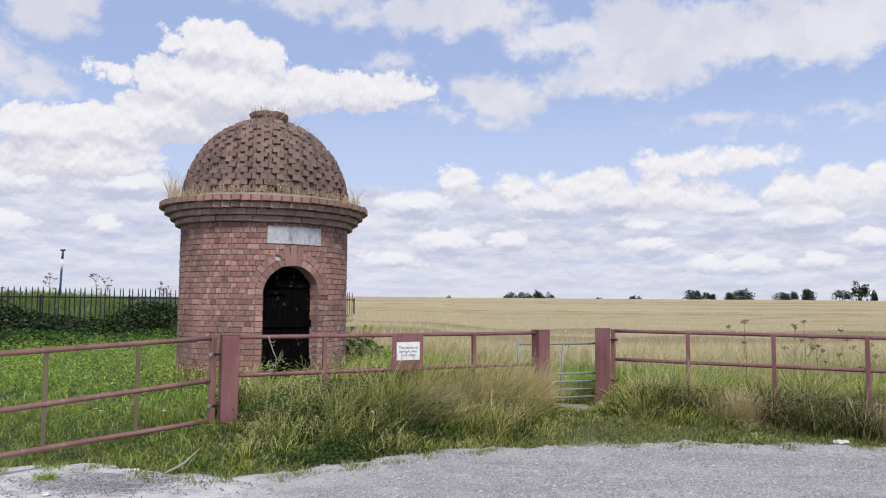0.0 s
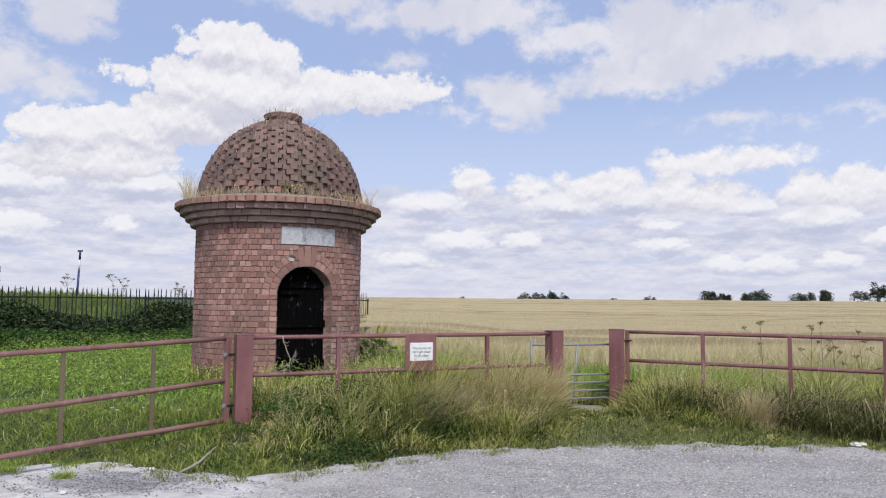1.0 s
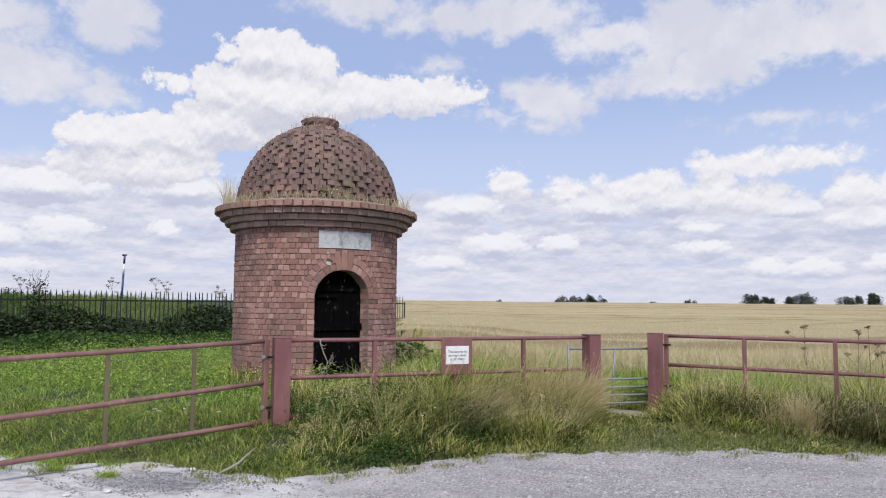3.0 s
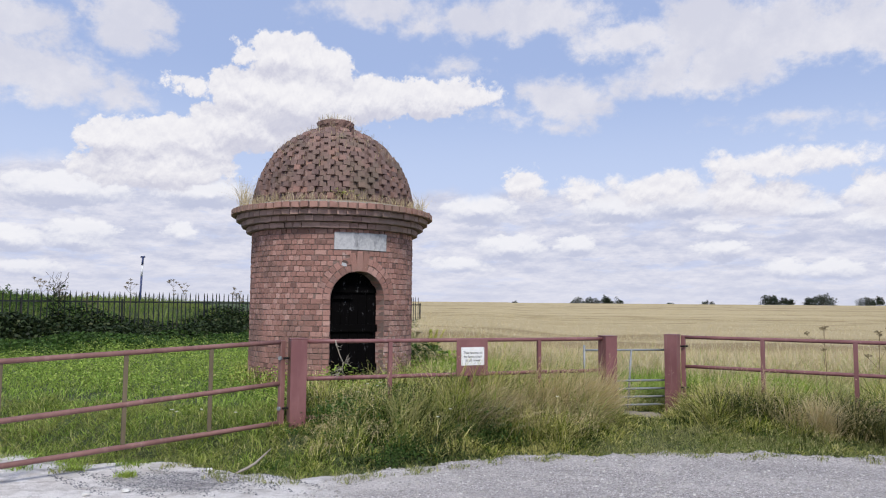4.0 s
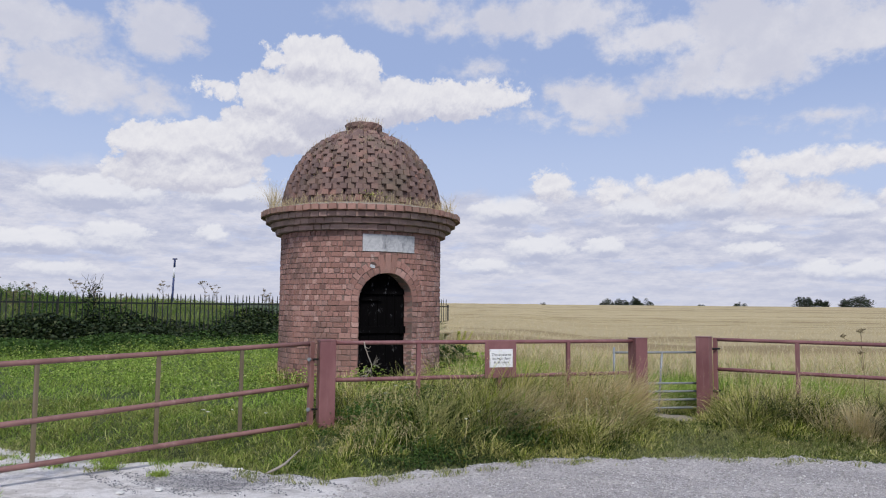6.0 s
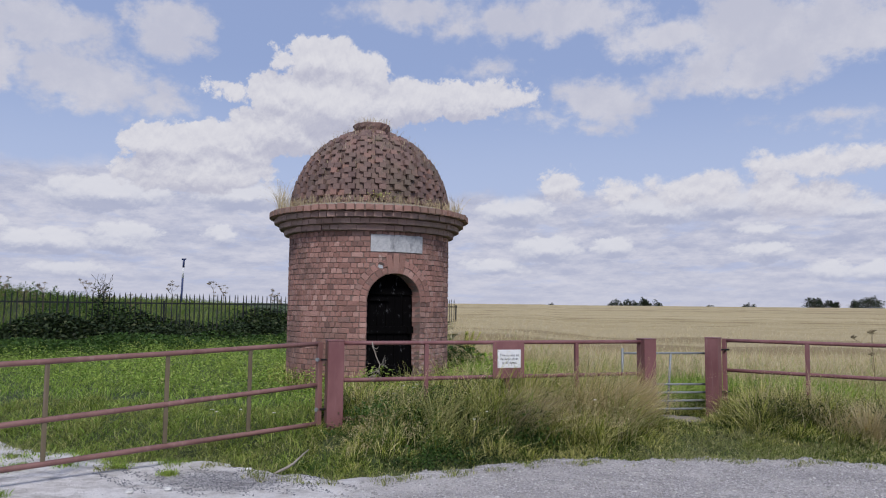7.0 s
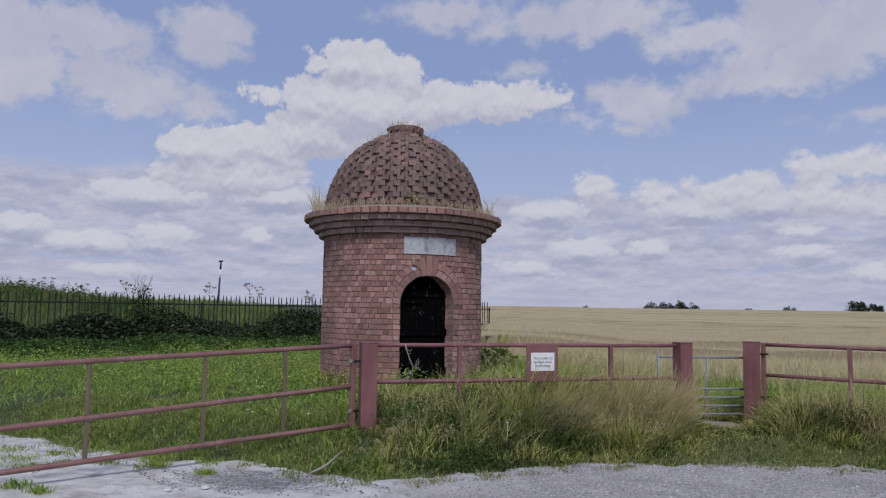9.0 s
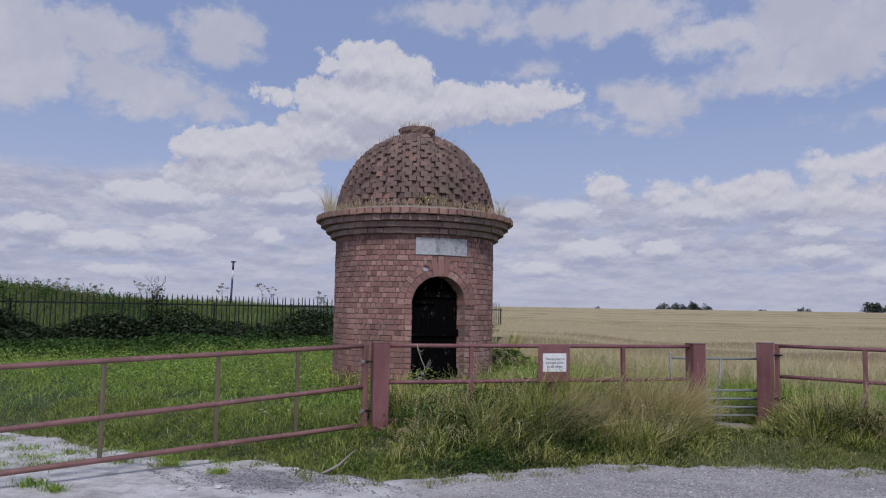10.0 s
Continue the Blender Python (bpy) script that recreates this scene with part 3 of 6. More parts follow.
def land(x, y):
    """Height of the ground."""
    x, y = np.asarray(x, float), np.asarray(y, float)
    inside = y - road_edge(x)
    rise = 0.24 - 0.19 * steps_between(x, -1.0, 2.0)
    z = -0.06 + (0.06 + rise) * steps_between(inside, -0.12, 1.5)
    z = z + 0.02 * np.sin(x * 1.7 + y * 0.6) * steps_between(inside, 0.3, 2.0)
    b = behind_fence(x, y)
    along = ((x - FENCE_A[0]) * FENCE_D[0] + (y - FENCE_A[1]) * FENCE_D[1]) / (FENCE_D @ FENCE_D)
    end = steps_between(along, 2.1, 1.25)
    crest = 1.26 + 0.80 * steps_between(along, 0.6, -0.6) + 0.06 * np.sin(along * 5.0)
    z = z + crest * steps_between(b, -0.3, 8.5) * end
    far = np.maximum(y - 14, 0)
    z = z + 2.5 * steps_between(far, 0, 330) * (1 - end * steps_between(b, -1, 3))
    z = z - 1.2 * steps_between(y, 372, 430)
    return z


def grid(name, xs, ys, height, mat, keep=None):
    X, Y = np.meshgrid(xs, ys)
    V = np.stack([X, Y, height(X, Y)], -1).reshape(-1, 3)
    nx, ny = len(xs), len(ys)
    i = (np.arange(ny - 1)[:, None] * nx + np.arange(nx - 1)[None]).ravel()
    Q = np.stack([i, i + 1, i + nx + 1, i + nx], -1)
    if keep is not None:
        C = V[Q].mean(1)
        Q = Q[keep(C[:, 0], C[:, 1])]
    ob = sheet(name, V, Q, mat)
    ob.data.shade_smooth()
    return ob


def graded(lo, hi, near, step, grow):
    """Even steps about near, then ever wider ones."""
    out, s, v = [near], step, near
    while v < hi:
        v += s
        s *= grow if v > near + 14 else 1.0
        out.append(v)
    s, v = step, near
    while v > lo:
        v -= s
        s *= grow if v < near - 14 else 1.0
        out.insert(0, v)
    return np.array(out)


ground = tagged(grid("ground", graded(-3500, 3500, 0.0, 0.25, 1.22), graded(-2000, 4500, 10.0, 0.2, 1.20), land, M_SOIL),
                "rough green turf and soil reaching to the horizon", "ground", kind="structure")


def road_height(x, y):
    return 0.012 * np.sin(x * 0.9 + 1.0) + 0.012 * np.sin(y * 1.3 + x * 0.4) + 0.006 * np.sin(x * 3.7) * np.sin(y * 4.1) - 0.10 * steps_between(y - road_edge(x), -0.16, 0.06)


road = tagged(grid("road", np.arange(-26, 26, 0.10), np.concatenate([np.arange(-14, 4, 0.5), np.arange(4, 11, 0.065)]), road_height, M_ROAD,
                   lambda x, y: y < road_edge(x) + 0.05), "pale chalk and grey gravel track with a dark tarry patch", "road", kind="structure")


def wheat_top(x, y):
    return land(x, y) + 0.12 + 0.52 * steps_between(y, 13.2, 16.5) + 0.03 * np.sin(x * 0.8 + 0.5 * np.sin(y * 0.35)) * np.sin(y * 0.55)


def field_keep(x, y):
    return (x > np.where(y > 17, -0.130, -0.112) * y - np.where(y > 33.5, 3.0, 0.0)) & (y > 13.4 + 0.4 * np.sin(x * 0.9)) & (y < 380)


field = tagged(grid("wheat_field", graded(-60, 420, 6.0, 0.5, 1.06), graded(13, 385, 14.0, 0.35, 1.045), wheat_top, M_CANOPY, field_keep),
               "wide field of ripe golden wheat with darker streaks", "field", kind="stuff")


# ---- the brick tower ----
TOWER_RANGE, TOWER_AZ = 12.30, -13.83
TX, TY = TOWER_RANGE * math.sin(radians(TOWER_AZ)), TOWER_RANGE * math.cos(radians(TOWER_AZ))
R_WALL, Z_FOOT, Z_CORNICE, Z_DOME = 1.335, 0.12, 2.655, 3.02
FRONT = math.degrees(math.atan2(-TY, -TX))          # bearing of the side nearest the road, from the x axis
DOOR_AT = FRONT + 17.8                              # bearing of the doorway's middle
HALF, SPRING = 0.443, 1.575                         # half width of the doorway along the wall, and where its arch begins
PLAQUE_AT = FRONT + 19.3


def brick_shape(wide, high, deep, jitter, seed):
    """A worn brick: corners drawn in, front edges rounded off. Its face looks along -y, its middle is at the face."""
    rnd = random.Random(seed)
    w2, h2, c = wide / 2, high / 2, min(0.0045, high * 0.06)
    j = lambda: rnd.uniform(-jitter, jitter)
    back = [(sx * w2, deep, sz * h2) for sx, sz in ((-1, -1), (1, -1), (1, 1), (-1, 1))]
    rim = [(sx * w2 + j(), c + j() * 0.5, sz * h2 + j()) for sx, sz in ((-1, -1), (1, -1), (1, 1), (-1, 1))]
    face = [(x * (w2 - c) / w2, j() * 0.8, z * (h2 - c) / h2) for x, _, z in rim]
    quads = [(8, 9, 10, 11)]
    for k in range(4):
        n1 = (k + 1) % 4
        quads += [(k, n1, 4 + n1, 4 + k), (4 + k, 4 + n1, 8 + n1, 8 + k)]
    return np.array(back + rim + face), np.array(quads)


def shape_mesh(name, V, Q, mat):
    me = bpy.data.meshes.new(name)
    me.from_pydata(V.tolist(), [], Q.tolist())
    me.materials.append(mat)
    return me


def on_round(deg, radius, z, tilt=0.0, spin=0.0):
    """Pose of a piece whose -y looks outward from the tower's axis at a bearing (degrees)."""
    a = radians(deg)
    return Matrix.Translation((radius * math.cos(a), radius * math.sin(a), z)) @ Matrix.Rotation(a + math.pi / 2, 4, "Z") @ Matrix.Rotation(tilt, 4, "X") @ Matrix.Rotation(spin, 4, "Y")


def lay(pieces, shapes, mats, name, parent, limit, rest_label):
    """Lays bricks: (shape number, pose, key). Those with the smallest key are parts of their own, the rest one mesh."""
    pieces.sort(key=lambda p: p[2])
    meshes = [shape_mesh(name, V, Q, mats) for V, Q in shapes]
    for s, m, _ in pieces[:limit]:
        ob = new(name, meshes[s])
        ob.parent = parent
        ob.matrix_local = m
    if pieces[limit:]:
        vs, qs, n = [], [], 0
        for s, m, _ in pieces[limit:]:
            V, Q = shapes[s]
            M = np.array(m)
            vs.append(V @ M[:3, :3].T + M[:3, 3])
            qs.append(Q + n)
            n += len(V)
        ob = sheet(name + "work", np.concatenate(vs), np.concatenate(qs), mats)
        ob.data.shade_flat()
        ob.parent = parent
        tagged(ob, rest_label, kind="stuff")


tower = thing("brick_tower", (TX, TY, 0), "round red brick tower with a stepped brick dome and arched doorway", "tower")


def wall_core():
    """The wall behind the bricks, open inside, with the arched opening cut through it."""
    bm = bmesh.new()
    outer, inner = R_WALL - 0.011, R_WALL - 0.36
    half_deg = math.degrees(HALF / R_WALL)
    degs = [DOOR_AT + half_deg * math.cos(math.pi * (1 - k / 24)) for k in range(25)]
    start = degs[-1]
    degs += [start + (360 - 2 * half_deg) * k / 110 for k in range(1, 110)]
    cols = []
    for d in degs:
        u = (d - DOOR_AT) * math.pi / 180 * R_WALL
        z0 = SPRING + math.sqrt(max(HALF ** 2 - u * u, 0)) if abs(u) <= HALF + 1e-6 else Z_FOOT
        a = radians(d)
        cols.append([bm.verts.new((r * math.cos(a), r * math.sin(a), z)) for r, z in ((outer, z0), (outer, Z_DOME), (inner, Z_DOME), (inner, z0))])
    n = len(cols)
    foot = {}
    # jambs below the springing
    for k in (0, 24):
        a = radians(degs[k])
        foot[k] = [bm.verts.new((r * math.cos(a), r * math.sin(a), Z_FOOT)) for r in (outer, inner)]
        bm.faces.new((cols[k][0], cols[k][3], foot[k][1], foot[k][0]))
    for k in range(n):
        a, b = cols[k], cols[(k + 1) % n]
        bm.faces.new((a[0], b[0], b[1], a[1]))
        bm.faces.new((a[3], a[2], b[2], b[3]))
        bm.faces.new((a[1], b[1], b[2], a[2]))
        if k < 24:
            bm.faces.new((a[0], a[3], b[3], b[0]))
    k = 24
    bm.faces.new((cols[k][0], foot[k][0], cols[k + 1][0]))
    bm.faces.new((cols[k][3], foot[k][1], cols[k + 1][3]))
    bm.faces.new((cols[0][0], foot[0][0], cols[n - 1][0]))
    bm.faces.new((cols[0][3], foot[0][1], cols[n - 1][3]))
    bmesh.ops.recalc_face_normals(bm, faces=bm.faces)
    return bm


part("wall_core", wall_core(), M_MORTAR, tower, "recessed lime mortar")

COURSE = (Z_CORNICE - Z_FOOT) / 31
AROUND = 90
HEADER = 2 * math.pi * R_WALL / AROUND


def wall_bricks():
    shapes = [brick_shape(HEADER - 0.011, COURSE - 0.009, 0.10, 0.004, s) for s in range(6)]
    shapes += [brick_shape(2 * HEADER - 0.011, COURSE - 0.009, 0.10, 0.004, s) for s in range(6, 9)]
    out, n = [], 0
    rnd = random.Random(5)
    rows = int(round((Z_CORNICE - Z_FOOT) / COURSE))
    for row in range(rows):
        z = Z_FOOT + (row + 0.5) * COURSE
        k = 0
        while k < AROUND:
            two = k < AROUND - 1 and rnd.random() < (0.22 if abs((k * 360 / AROUND - DOOR_AT + 210) % 360 - 180) < 14 else 0.04)
            deg = (k + (1.0 if two else 0.5) + (0.5 if row % 2 else 0)) * 360 / AROUND + rnd.uniform(-0.12, 0.12)
            k += 2 if two else 1
            u = ((deg - DOOR_AT + 180) % 360 - 180) * math.pi / 180 * R_WALL
            reach = HEADER if two else HEADER / 2
            lo, hi = u - reach, u + reach
            # cut bricks short where they meet the doorway, its arch, and the stone tablet
            stops = []
            if z < SPRING:
                stops.append((-HALF - 0.104, HALF + 0.104))
            elif z < SPRING + HALF + 0.21:
                q = math.sqrt((HALF + 0.225) ** 2 - (z - SPRING) ** 2)
                stops.append((-q, q))
            pu = (PLAQUE_AT - DOOR_AT) * math.pi / 180 * R_WALL
            if 2.34 < z < 2.60:
                stops.append((pu - 0.43, pu + 0.43))
            for s0, s1 in stops:
                if lo < s0 < hi:
                    hi = s0
                elif lo < s1 < hi:
                    lo = s1
                elif s0 <= lo and hi <= s1:
                    hi = lo
            if hi - lo < 0.03:
                continue
            deg = DOOR_AT + math.degrees((lo + hi) / 2 / R_WALL)
            off = (deg - FRONT + 180) % 360 - 180
            s = rnd.randrange(6, 9) if two else rnd.randrange(6)
            m = on_round(deg, R_WALL + rnd.uniform(-0.003, 0.003) - (0.004 if rnd.random() < 0.06 else 0), z + rnd.uniform(-0.003, 0.003), 0, rnd.uniform(-0.025, 0.025))
            out.append((s, m @ Matrix.Diagonal(((hi - lo) / (2 * reach), 1, 1, 1)), abs(off - 6) + abs(z - 1.5) * 12))
    return out, shapes


def doorway_bricks():
    """Jamb bricks that line the opening, and two rings of arch bricks with long middle ones."""
    shapes = [brick_shape(0.10, COURSE - 0.010, 0.33, 0.006, 20 + s) for s in range(4)]
    shapes += [brick_shape(0.083, 0.102, 0.34, 0.005, 30 + s) for s in range(4)]
    out = []
    rnd = random.Random(8)
    rows = int(round((SPRING - Z_FOOT) / COURSE))
    for row in range(rows):
        z = Z_FOOT + (row + 0.5) * COURSE
        for side in (-1, 1):
            u = side * (HALF + 0.052)
            out.append((rnd.randrange(4), on_round(DOOR_AT + math.degrees(u / R_WALL), R_WALL + rnd.uniform(-0.006, 0.004), z), 0))
    for ring, (rr, n) in enumerate(((HALF + 0.054, 17), (HALF + 0.164, 21))):
        for k in range(n):
            t = math.pi * (k + 0.5) / n
            if abs(t - math.pi / 2) < 0.20:
                continue
            u, z = -math.cos(t) * rr, SPRING + math.sin(t) * rr
            out.append((rnd.randrange(4, 8), on_round(DOOR_AT + math.degrees(u / R_WALL), R_WALL + rnd.uniform(-0.005, 0.004), z, 0, -(math.pi / 2 - t)), 0))
    return out, shapes


def key_bricks():
    """Long rubbed bricks at the crown of the arch."""
    shapes = [brick_shape(0.095, 0.285, 0.34, 0.004, 40 + s) for s in range(3)]
    out = []
    for k in range(3):
        t = math.pi / 2 + (k - 1) * 0.163
        rr = HALF + 0.138
        u, z = -math.cos(t) * rr, SPRING + math.sin(t) * rr
        out.append((k, on_round(DOOR_AT + math.degrees(u / R_WALL), R_WALL + 0.004, z, 0, -(math.pi / 2 - t)), 0))
    return out, shapes


ROW = 0.0915


def cornice_bricks(row):
    z0, r = Z_CORNICE + row * ROW, R_WALL + 0.083 * (row + 1)
    count = int(2 * math.pi * r / 0.142)
    wide = 2 * math.pi * r / count
    shapes = [brick_shape(wide - (0.028 if row == 3 else 0.004), ROW - 0.008, 0.24, 0.007, 60 + row * 5 + s) for s in range(4)]
    rnd = random.Random(70 + row)
    out = []
    for k in range(count):
        deg = 360 * (k + 0.5 * (row % 2)) / count
        off = abs((deg - FRONT + 180) % 360 - 180)
        out.append((rnd.randrange(4), on_round(deg, r + rnd.uniform(-0.006, 0.006), z0 + ROW / 2 + rnd.uniform(-0.003, 0.003)), off))
    return out, shapes


# stepped cornice
for row in range(4):
    r0 = R_WALL + 0.083 * (row + 1) - (0.045 if row == 3 else 0.014)
    bm = bmesh.new()
    lathe(bm, [(R_WALL - 0.1, Z_CORNICE + row * ROW), (r0, Z_CORNICE + row * ROW + 0.002), (r0, Z_CORNICE + (row + 1) * ROW - 0.002), (R_WALL - 0.1, Z_CORNICE + (row + 1) * ROW)])
    course = part("cornice_course", bm, M_MORTAR, tower, "projecting course of weathered brick")
    pcs, shp = cornice_bricks(row)
    lay(pcs, shp, M_CROWN if row == 3 else M_CORNICE, "brick", course, 46, "brickwork of the cornice")

# dome: core shell, earth ledge, stepped bricks, cap
A_DOME, B_DOME, H_DOME = 1.325, 1.445, 3.02
bm = bmesh.new()
lathe(bm, [((A_DOME - 0.085) * math.cos(t), H_DOME + (B_DOME - 0.085) * math.sin(t)) for t in (math.pi / 2 * k / 24 * 0.995 for k in range(25))])
dome = part("dome", bm, M_DOME, tower, "dome of stepped purple-brown bricks with dark gaps", True)
bm = bmesh.new()
lathe(bm, [(1.62, 3.005), (1.57, 3.035), (1.45, 3.06), (1.28, 3.11)])
part("ledge", bm, M_EARTH, tower, "mossy earth on top of the cornice", True)


def dome_bricks():
    """Courses of headers set back one above another, every second one standing proud."""
    shapes = [brick_shape(0.108, 0.089, 0.17, 0.005, 100 + s) for s in range(8)]
    out = []
    rnd = random.Random(12)
    t, row = 0.03, 0
    while True:
        z, r = H_DOME + B_DOME * math.sin(t), A_DOME * math.cos(t)
        if r < 0.34:
            break
        count = max(8, 2 * int(math.pi * r / 0.116))
        for k in range(count):
            deg = FRONT + 360 * (k + 0.5 * (row % 2)) / count + rnd.uniform(-0.25, 0.25)
            off = (deg - FRONT + 180) % 360 - 180
            proud = (0.026 if (k % 2) != (rnd.random() < 0.07) else -0.028) + rnd.uniform(-0.005, 0.005)
            if row == 0:
                proud = 0.02
            if rnd.random() < 0.004:
                continue
            slope = -0.62 * t
            out.append((rnd.randrange(8), on_round(deg, r + proud * math.cos(t * 0.6), z + proud * math.sin(t * 0.6), slope, rnd.uniform(-0.03, 0.03)), abs(off)))
        t += 0.094 / math.hypot(A_DOME * math.sin(t), B_DOME * math.cos(t))
        row += 1
    return out, shapes


bm = bmesh.new()
lathe(bm, [(0.29, 4.30), (0.265, 4.44), (0.275, 4.49), (0.305, 4.53), (0.315, 4.59), (0.28, 4.61), (0.001, 4.62)], 40)
for v in bm.verts:
    v.co += Vector((random.uniform(-1, 1), random.uniform(-1, 1), random.uniform(-0.6, 0.6))) * 0.012
part("cap", bm, M_DOME, tower, "crumbling brick cap")

# stone tablet over the door
a = radians(PLAQUE_AT)
bm = bmesh.new()
for k in range(12):
    x0, x1 = -0.425 + 0.85 * k / 12, -0.425 + 0.85 * (k + 1) / 12
    box(bm, (x1 - x0, 0.09, 0.262), Matrix.Translation(((x0 + x1) / 2, 0.045, 0)))
bmesh.ops.remove_doubles(bm, verts=bm.verts, dist=0.0005)
bmesh.ops.delete(bm, geom=[f for f in bm.faces if abs(f.normal.x) > 0.9 and abs(f.calc_center_median().x) < 0.42], context="FACES")
for v in bm.verts:
    v.co += Vector((0, v.co.x ** 2 / (2 * R_WALL), random.uniform(-1, 1) * 0.002))
tablet = part("tablet", bm, M_STONE, tower, "blank weathered white stone tablet")
tablet.matrix_local = on_round(PLAQUE_AT, R_WALL + 0.006, 2.472)

# threshold and door
bm = bmesh.new()
box(bm, (1.02, 0.46, 0.10), Matrix(), 0.012)
step = part("threshold", bm, M_STONE, tower, "worn stone threshold")
step.matrix_local = on_round(DOOR_AT, R_WALL - 0.12, 0.20)
door = under(new("door"), tower, "near-black plank door standing closed in the arch")
door.matrix_local = on_round(DOOR_AT, R_WALL - 0.27, 0.0)
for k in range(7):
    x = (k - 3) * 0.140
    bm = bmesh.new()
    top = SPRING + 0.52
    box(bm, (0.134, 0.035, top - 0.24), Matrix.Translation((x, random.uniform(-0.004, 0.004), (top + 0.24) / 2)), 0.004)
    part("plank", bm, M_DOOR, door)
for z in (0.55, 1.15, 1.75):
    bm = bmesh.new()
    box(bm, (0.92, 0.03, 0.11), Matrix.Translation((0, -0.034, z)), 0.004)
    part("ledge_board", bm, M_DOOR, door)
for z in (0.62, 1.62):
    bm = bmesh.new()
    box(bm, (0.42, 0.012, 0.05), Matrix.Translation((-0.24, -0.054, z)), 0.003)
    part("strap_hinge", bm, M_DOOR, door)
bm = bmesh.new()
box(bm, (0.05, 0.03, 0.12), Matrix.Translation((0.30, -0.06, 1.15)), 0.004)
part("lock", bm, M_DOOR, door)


# ---- posts, rails and gates along the track ----
P0, P1, P2 = Vector((-2.25, 7.68)), Vector((1.288, 9.564)), Vector((2.276, 10.354))
B_TURN = math.degrees(math.atan2(P1.y - P0.y, P1.x - P0.x))
D_END = Vector((6.9, 8.05))
D_START = Vector((2.46, 10.50))
D_TURN = math.degrees(math.atan2(D_END.y - D_START.y, D_END.x - D_START.x))


def gate_post(at, top, foot, turn, size):
    post = thing("gate_post", (at.x, at.y, foot), "square steel gate post in faded maroon paint, standing in grass", "post", "gate posts", rz=turn)
    bm = bmesh.new()
    box(bm, (size, size, top - foot), Matrix.Translation((0, 0, (top - foot) / 2)), 0.010)
    part("shaft", bm, M_PAINT, post)
    bm = bmesh.new()
    box(bm, (size + 0.008, size + 0.008, 0.012), Matrix.Translation((0, 0, top - foot + 0.004)), 0.004)
    part("cap", bm, M_PAINT, post)
    return post


gate_post(P0, 1.13, 0.05, B_TURN, 0.175)
gate_post(P1, 1.13, 0.0, B_TURN, 0.175)
gate_post(P2, 1.13, -0.05, D_TURN, 0.175)


def post_at(name, p, z0, z1, size, parent, mat, turn, flat_bar=False):
    bm = bmesh.new()
    box(bm, (size, 0.02 if flat_bar else size, z1 - z0), pose(p[0], p[1], (z0 + z1) / 2, 0, 0, turn), 0.003)
    return part(name, bm, mat, parent)


# long gate standing open towards the track
A0, A1 = Vector((-2.405, 7.63)), Vector((-5.25, 4.52))
long_gate = thing("long_gate", (0, 0, 0), "long tubular field gate in faded maroon paint, standing open", "gate")
A_TURN = math.degrees(math.atan2(A1.y - A0.y, A1.x - A0.x))
for z0, z1 in ((1.10, 0.955), (0.662, 0.43), (0.246, 0.095)):
    bar("rail", (A0.x, A0.y, z0), (A1.x, A1.y, z1), 0.025, M_RUSTY, long_gate)
for az in (-22.67, -28.53, -36.32):
    p = at_az(A0, A1, az)
    k = (p - A0).length / (A1 - A0).length
    tagged(post_at("upright", p, 0.246 - 0.15 * k, 1.10 - 0.145 * k, 0.038, long_gate, M_LICHEN, A_TURN, True), "upright with green lichen over its paint")
for p, lo, hi in ((A0, 0.22, 1.12), (A1, 0.08, 0.97)):
    bm = bmesh.new()
    box(bm, (0.055, 0.055, hi - lo), pose(p.x, p.y, (lo + hi) / 2, 0, 0, A_TURN), 0.006)
    part("stile", bm, M_RUSTY, long_gate)
for z in (0.93, 0.40):
    bm = bmesh.new()
    tube(bm, [(A0.x + 0.02, A0.y - 0.02, z), (A0.x + 0.12, A0.y + 0.03, z)], 0.011, 8)
    part("hinge_bolt", bm, M_IRON, long_gate)
    bm = bmesh.new()
    tube(bm, [(A0.x - 0.012, A0.y - 0.050, z), (A0.x - 0.004, A0.y - 0.028, z)], 0.022, 6)
    part("nut", bm, M_GALV, long_gate)

# fixed rails between the posts
fixed = thing("rail_fence", (0, 0, 0), "tubular rail barrier in faded maroon paint, overgrown with grass", "fence")
for z in (1.105, 0.705, 0.29):
    bar("rail", (P0.x + 0.08, P0.y + 0.04, z), (P1.x - 0.08, P1.y - 0.04, z - 0.008), 0.024, M_PAINT, fixed)
for az in (-9.2, 2.45):
    p = at_az(P0, P1, az)
    post_at("upright", p, 0.1, 1.09, 0.045, fixed, M_PAINT, B_TURN)
p = at_az(P0, P1, -2.86)
post_at("upright", p, 0.1, 1.09, 0.05, fixed, M_PAINT, B_TURN)
bdir = Vector((math.cos(radians(B_TURN)), math.sin(radians(B_TURN)), 0))
bout = Vector((bdir.y, -bdir.x, 0))
sign = thing("sign", (p.x + bout.x * 0.04, p.y + bout.y * 0.04, 0.90), "maroon steel plate with a white lettered notice", "sign", rz=B_TURN)
bm = bmesh.new()
box(bm, (0.405, 0.008, 0.43), Matrix.Translation((0, 0, 0)), 0.002)
part("plate", bm, M_PAINT, sign)
bm = bmesh.new()
box(bm, (0.300, 0.004, 0.212), Matrix.Translation((0.004, -0.007, 0.012)), 0.001)
face = part("notice", bm, M_SIGN, sign, "white notice with three lines of dark text")
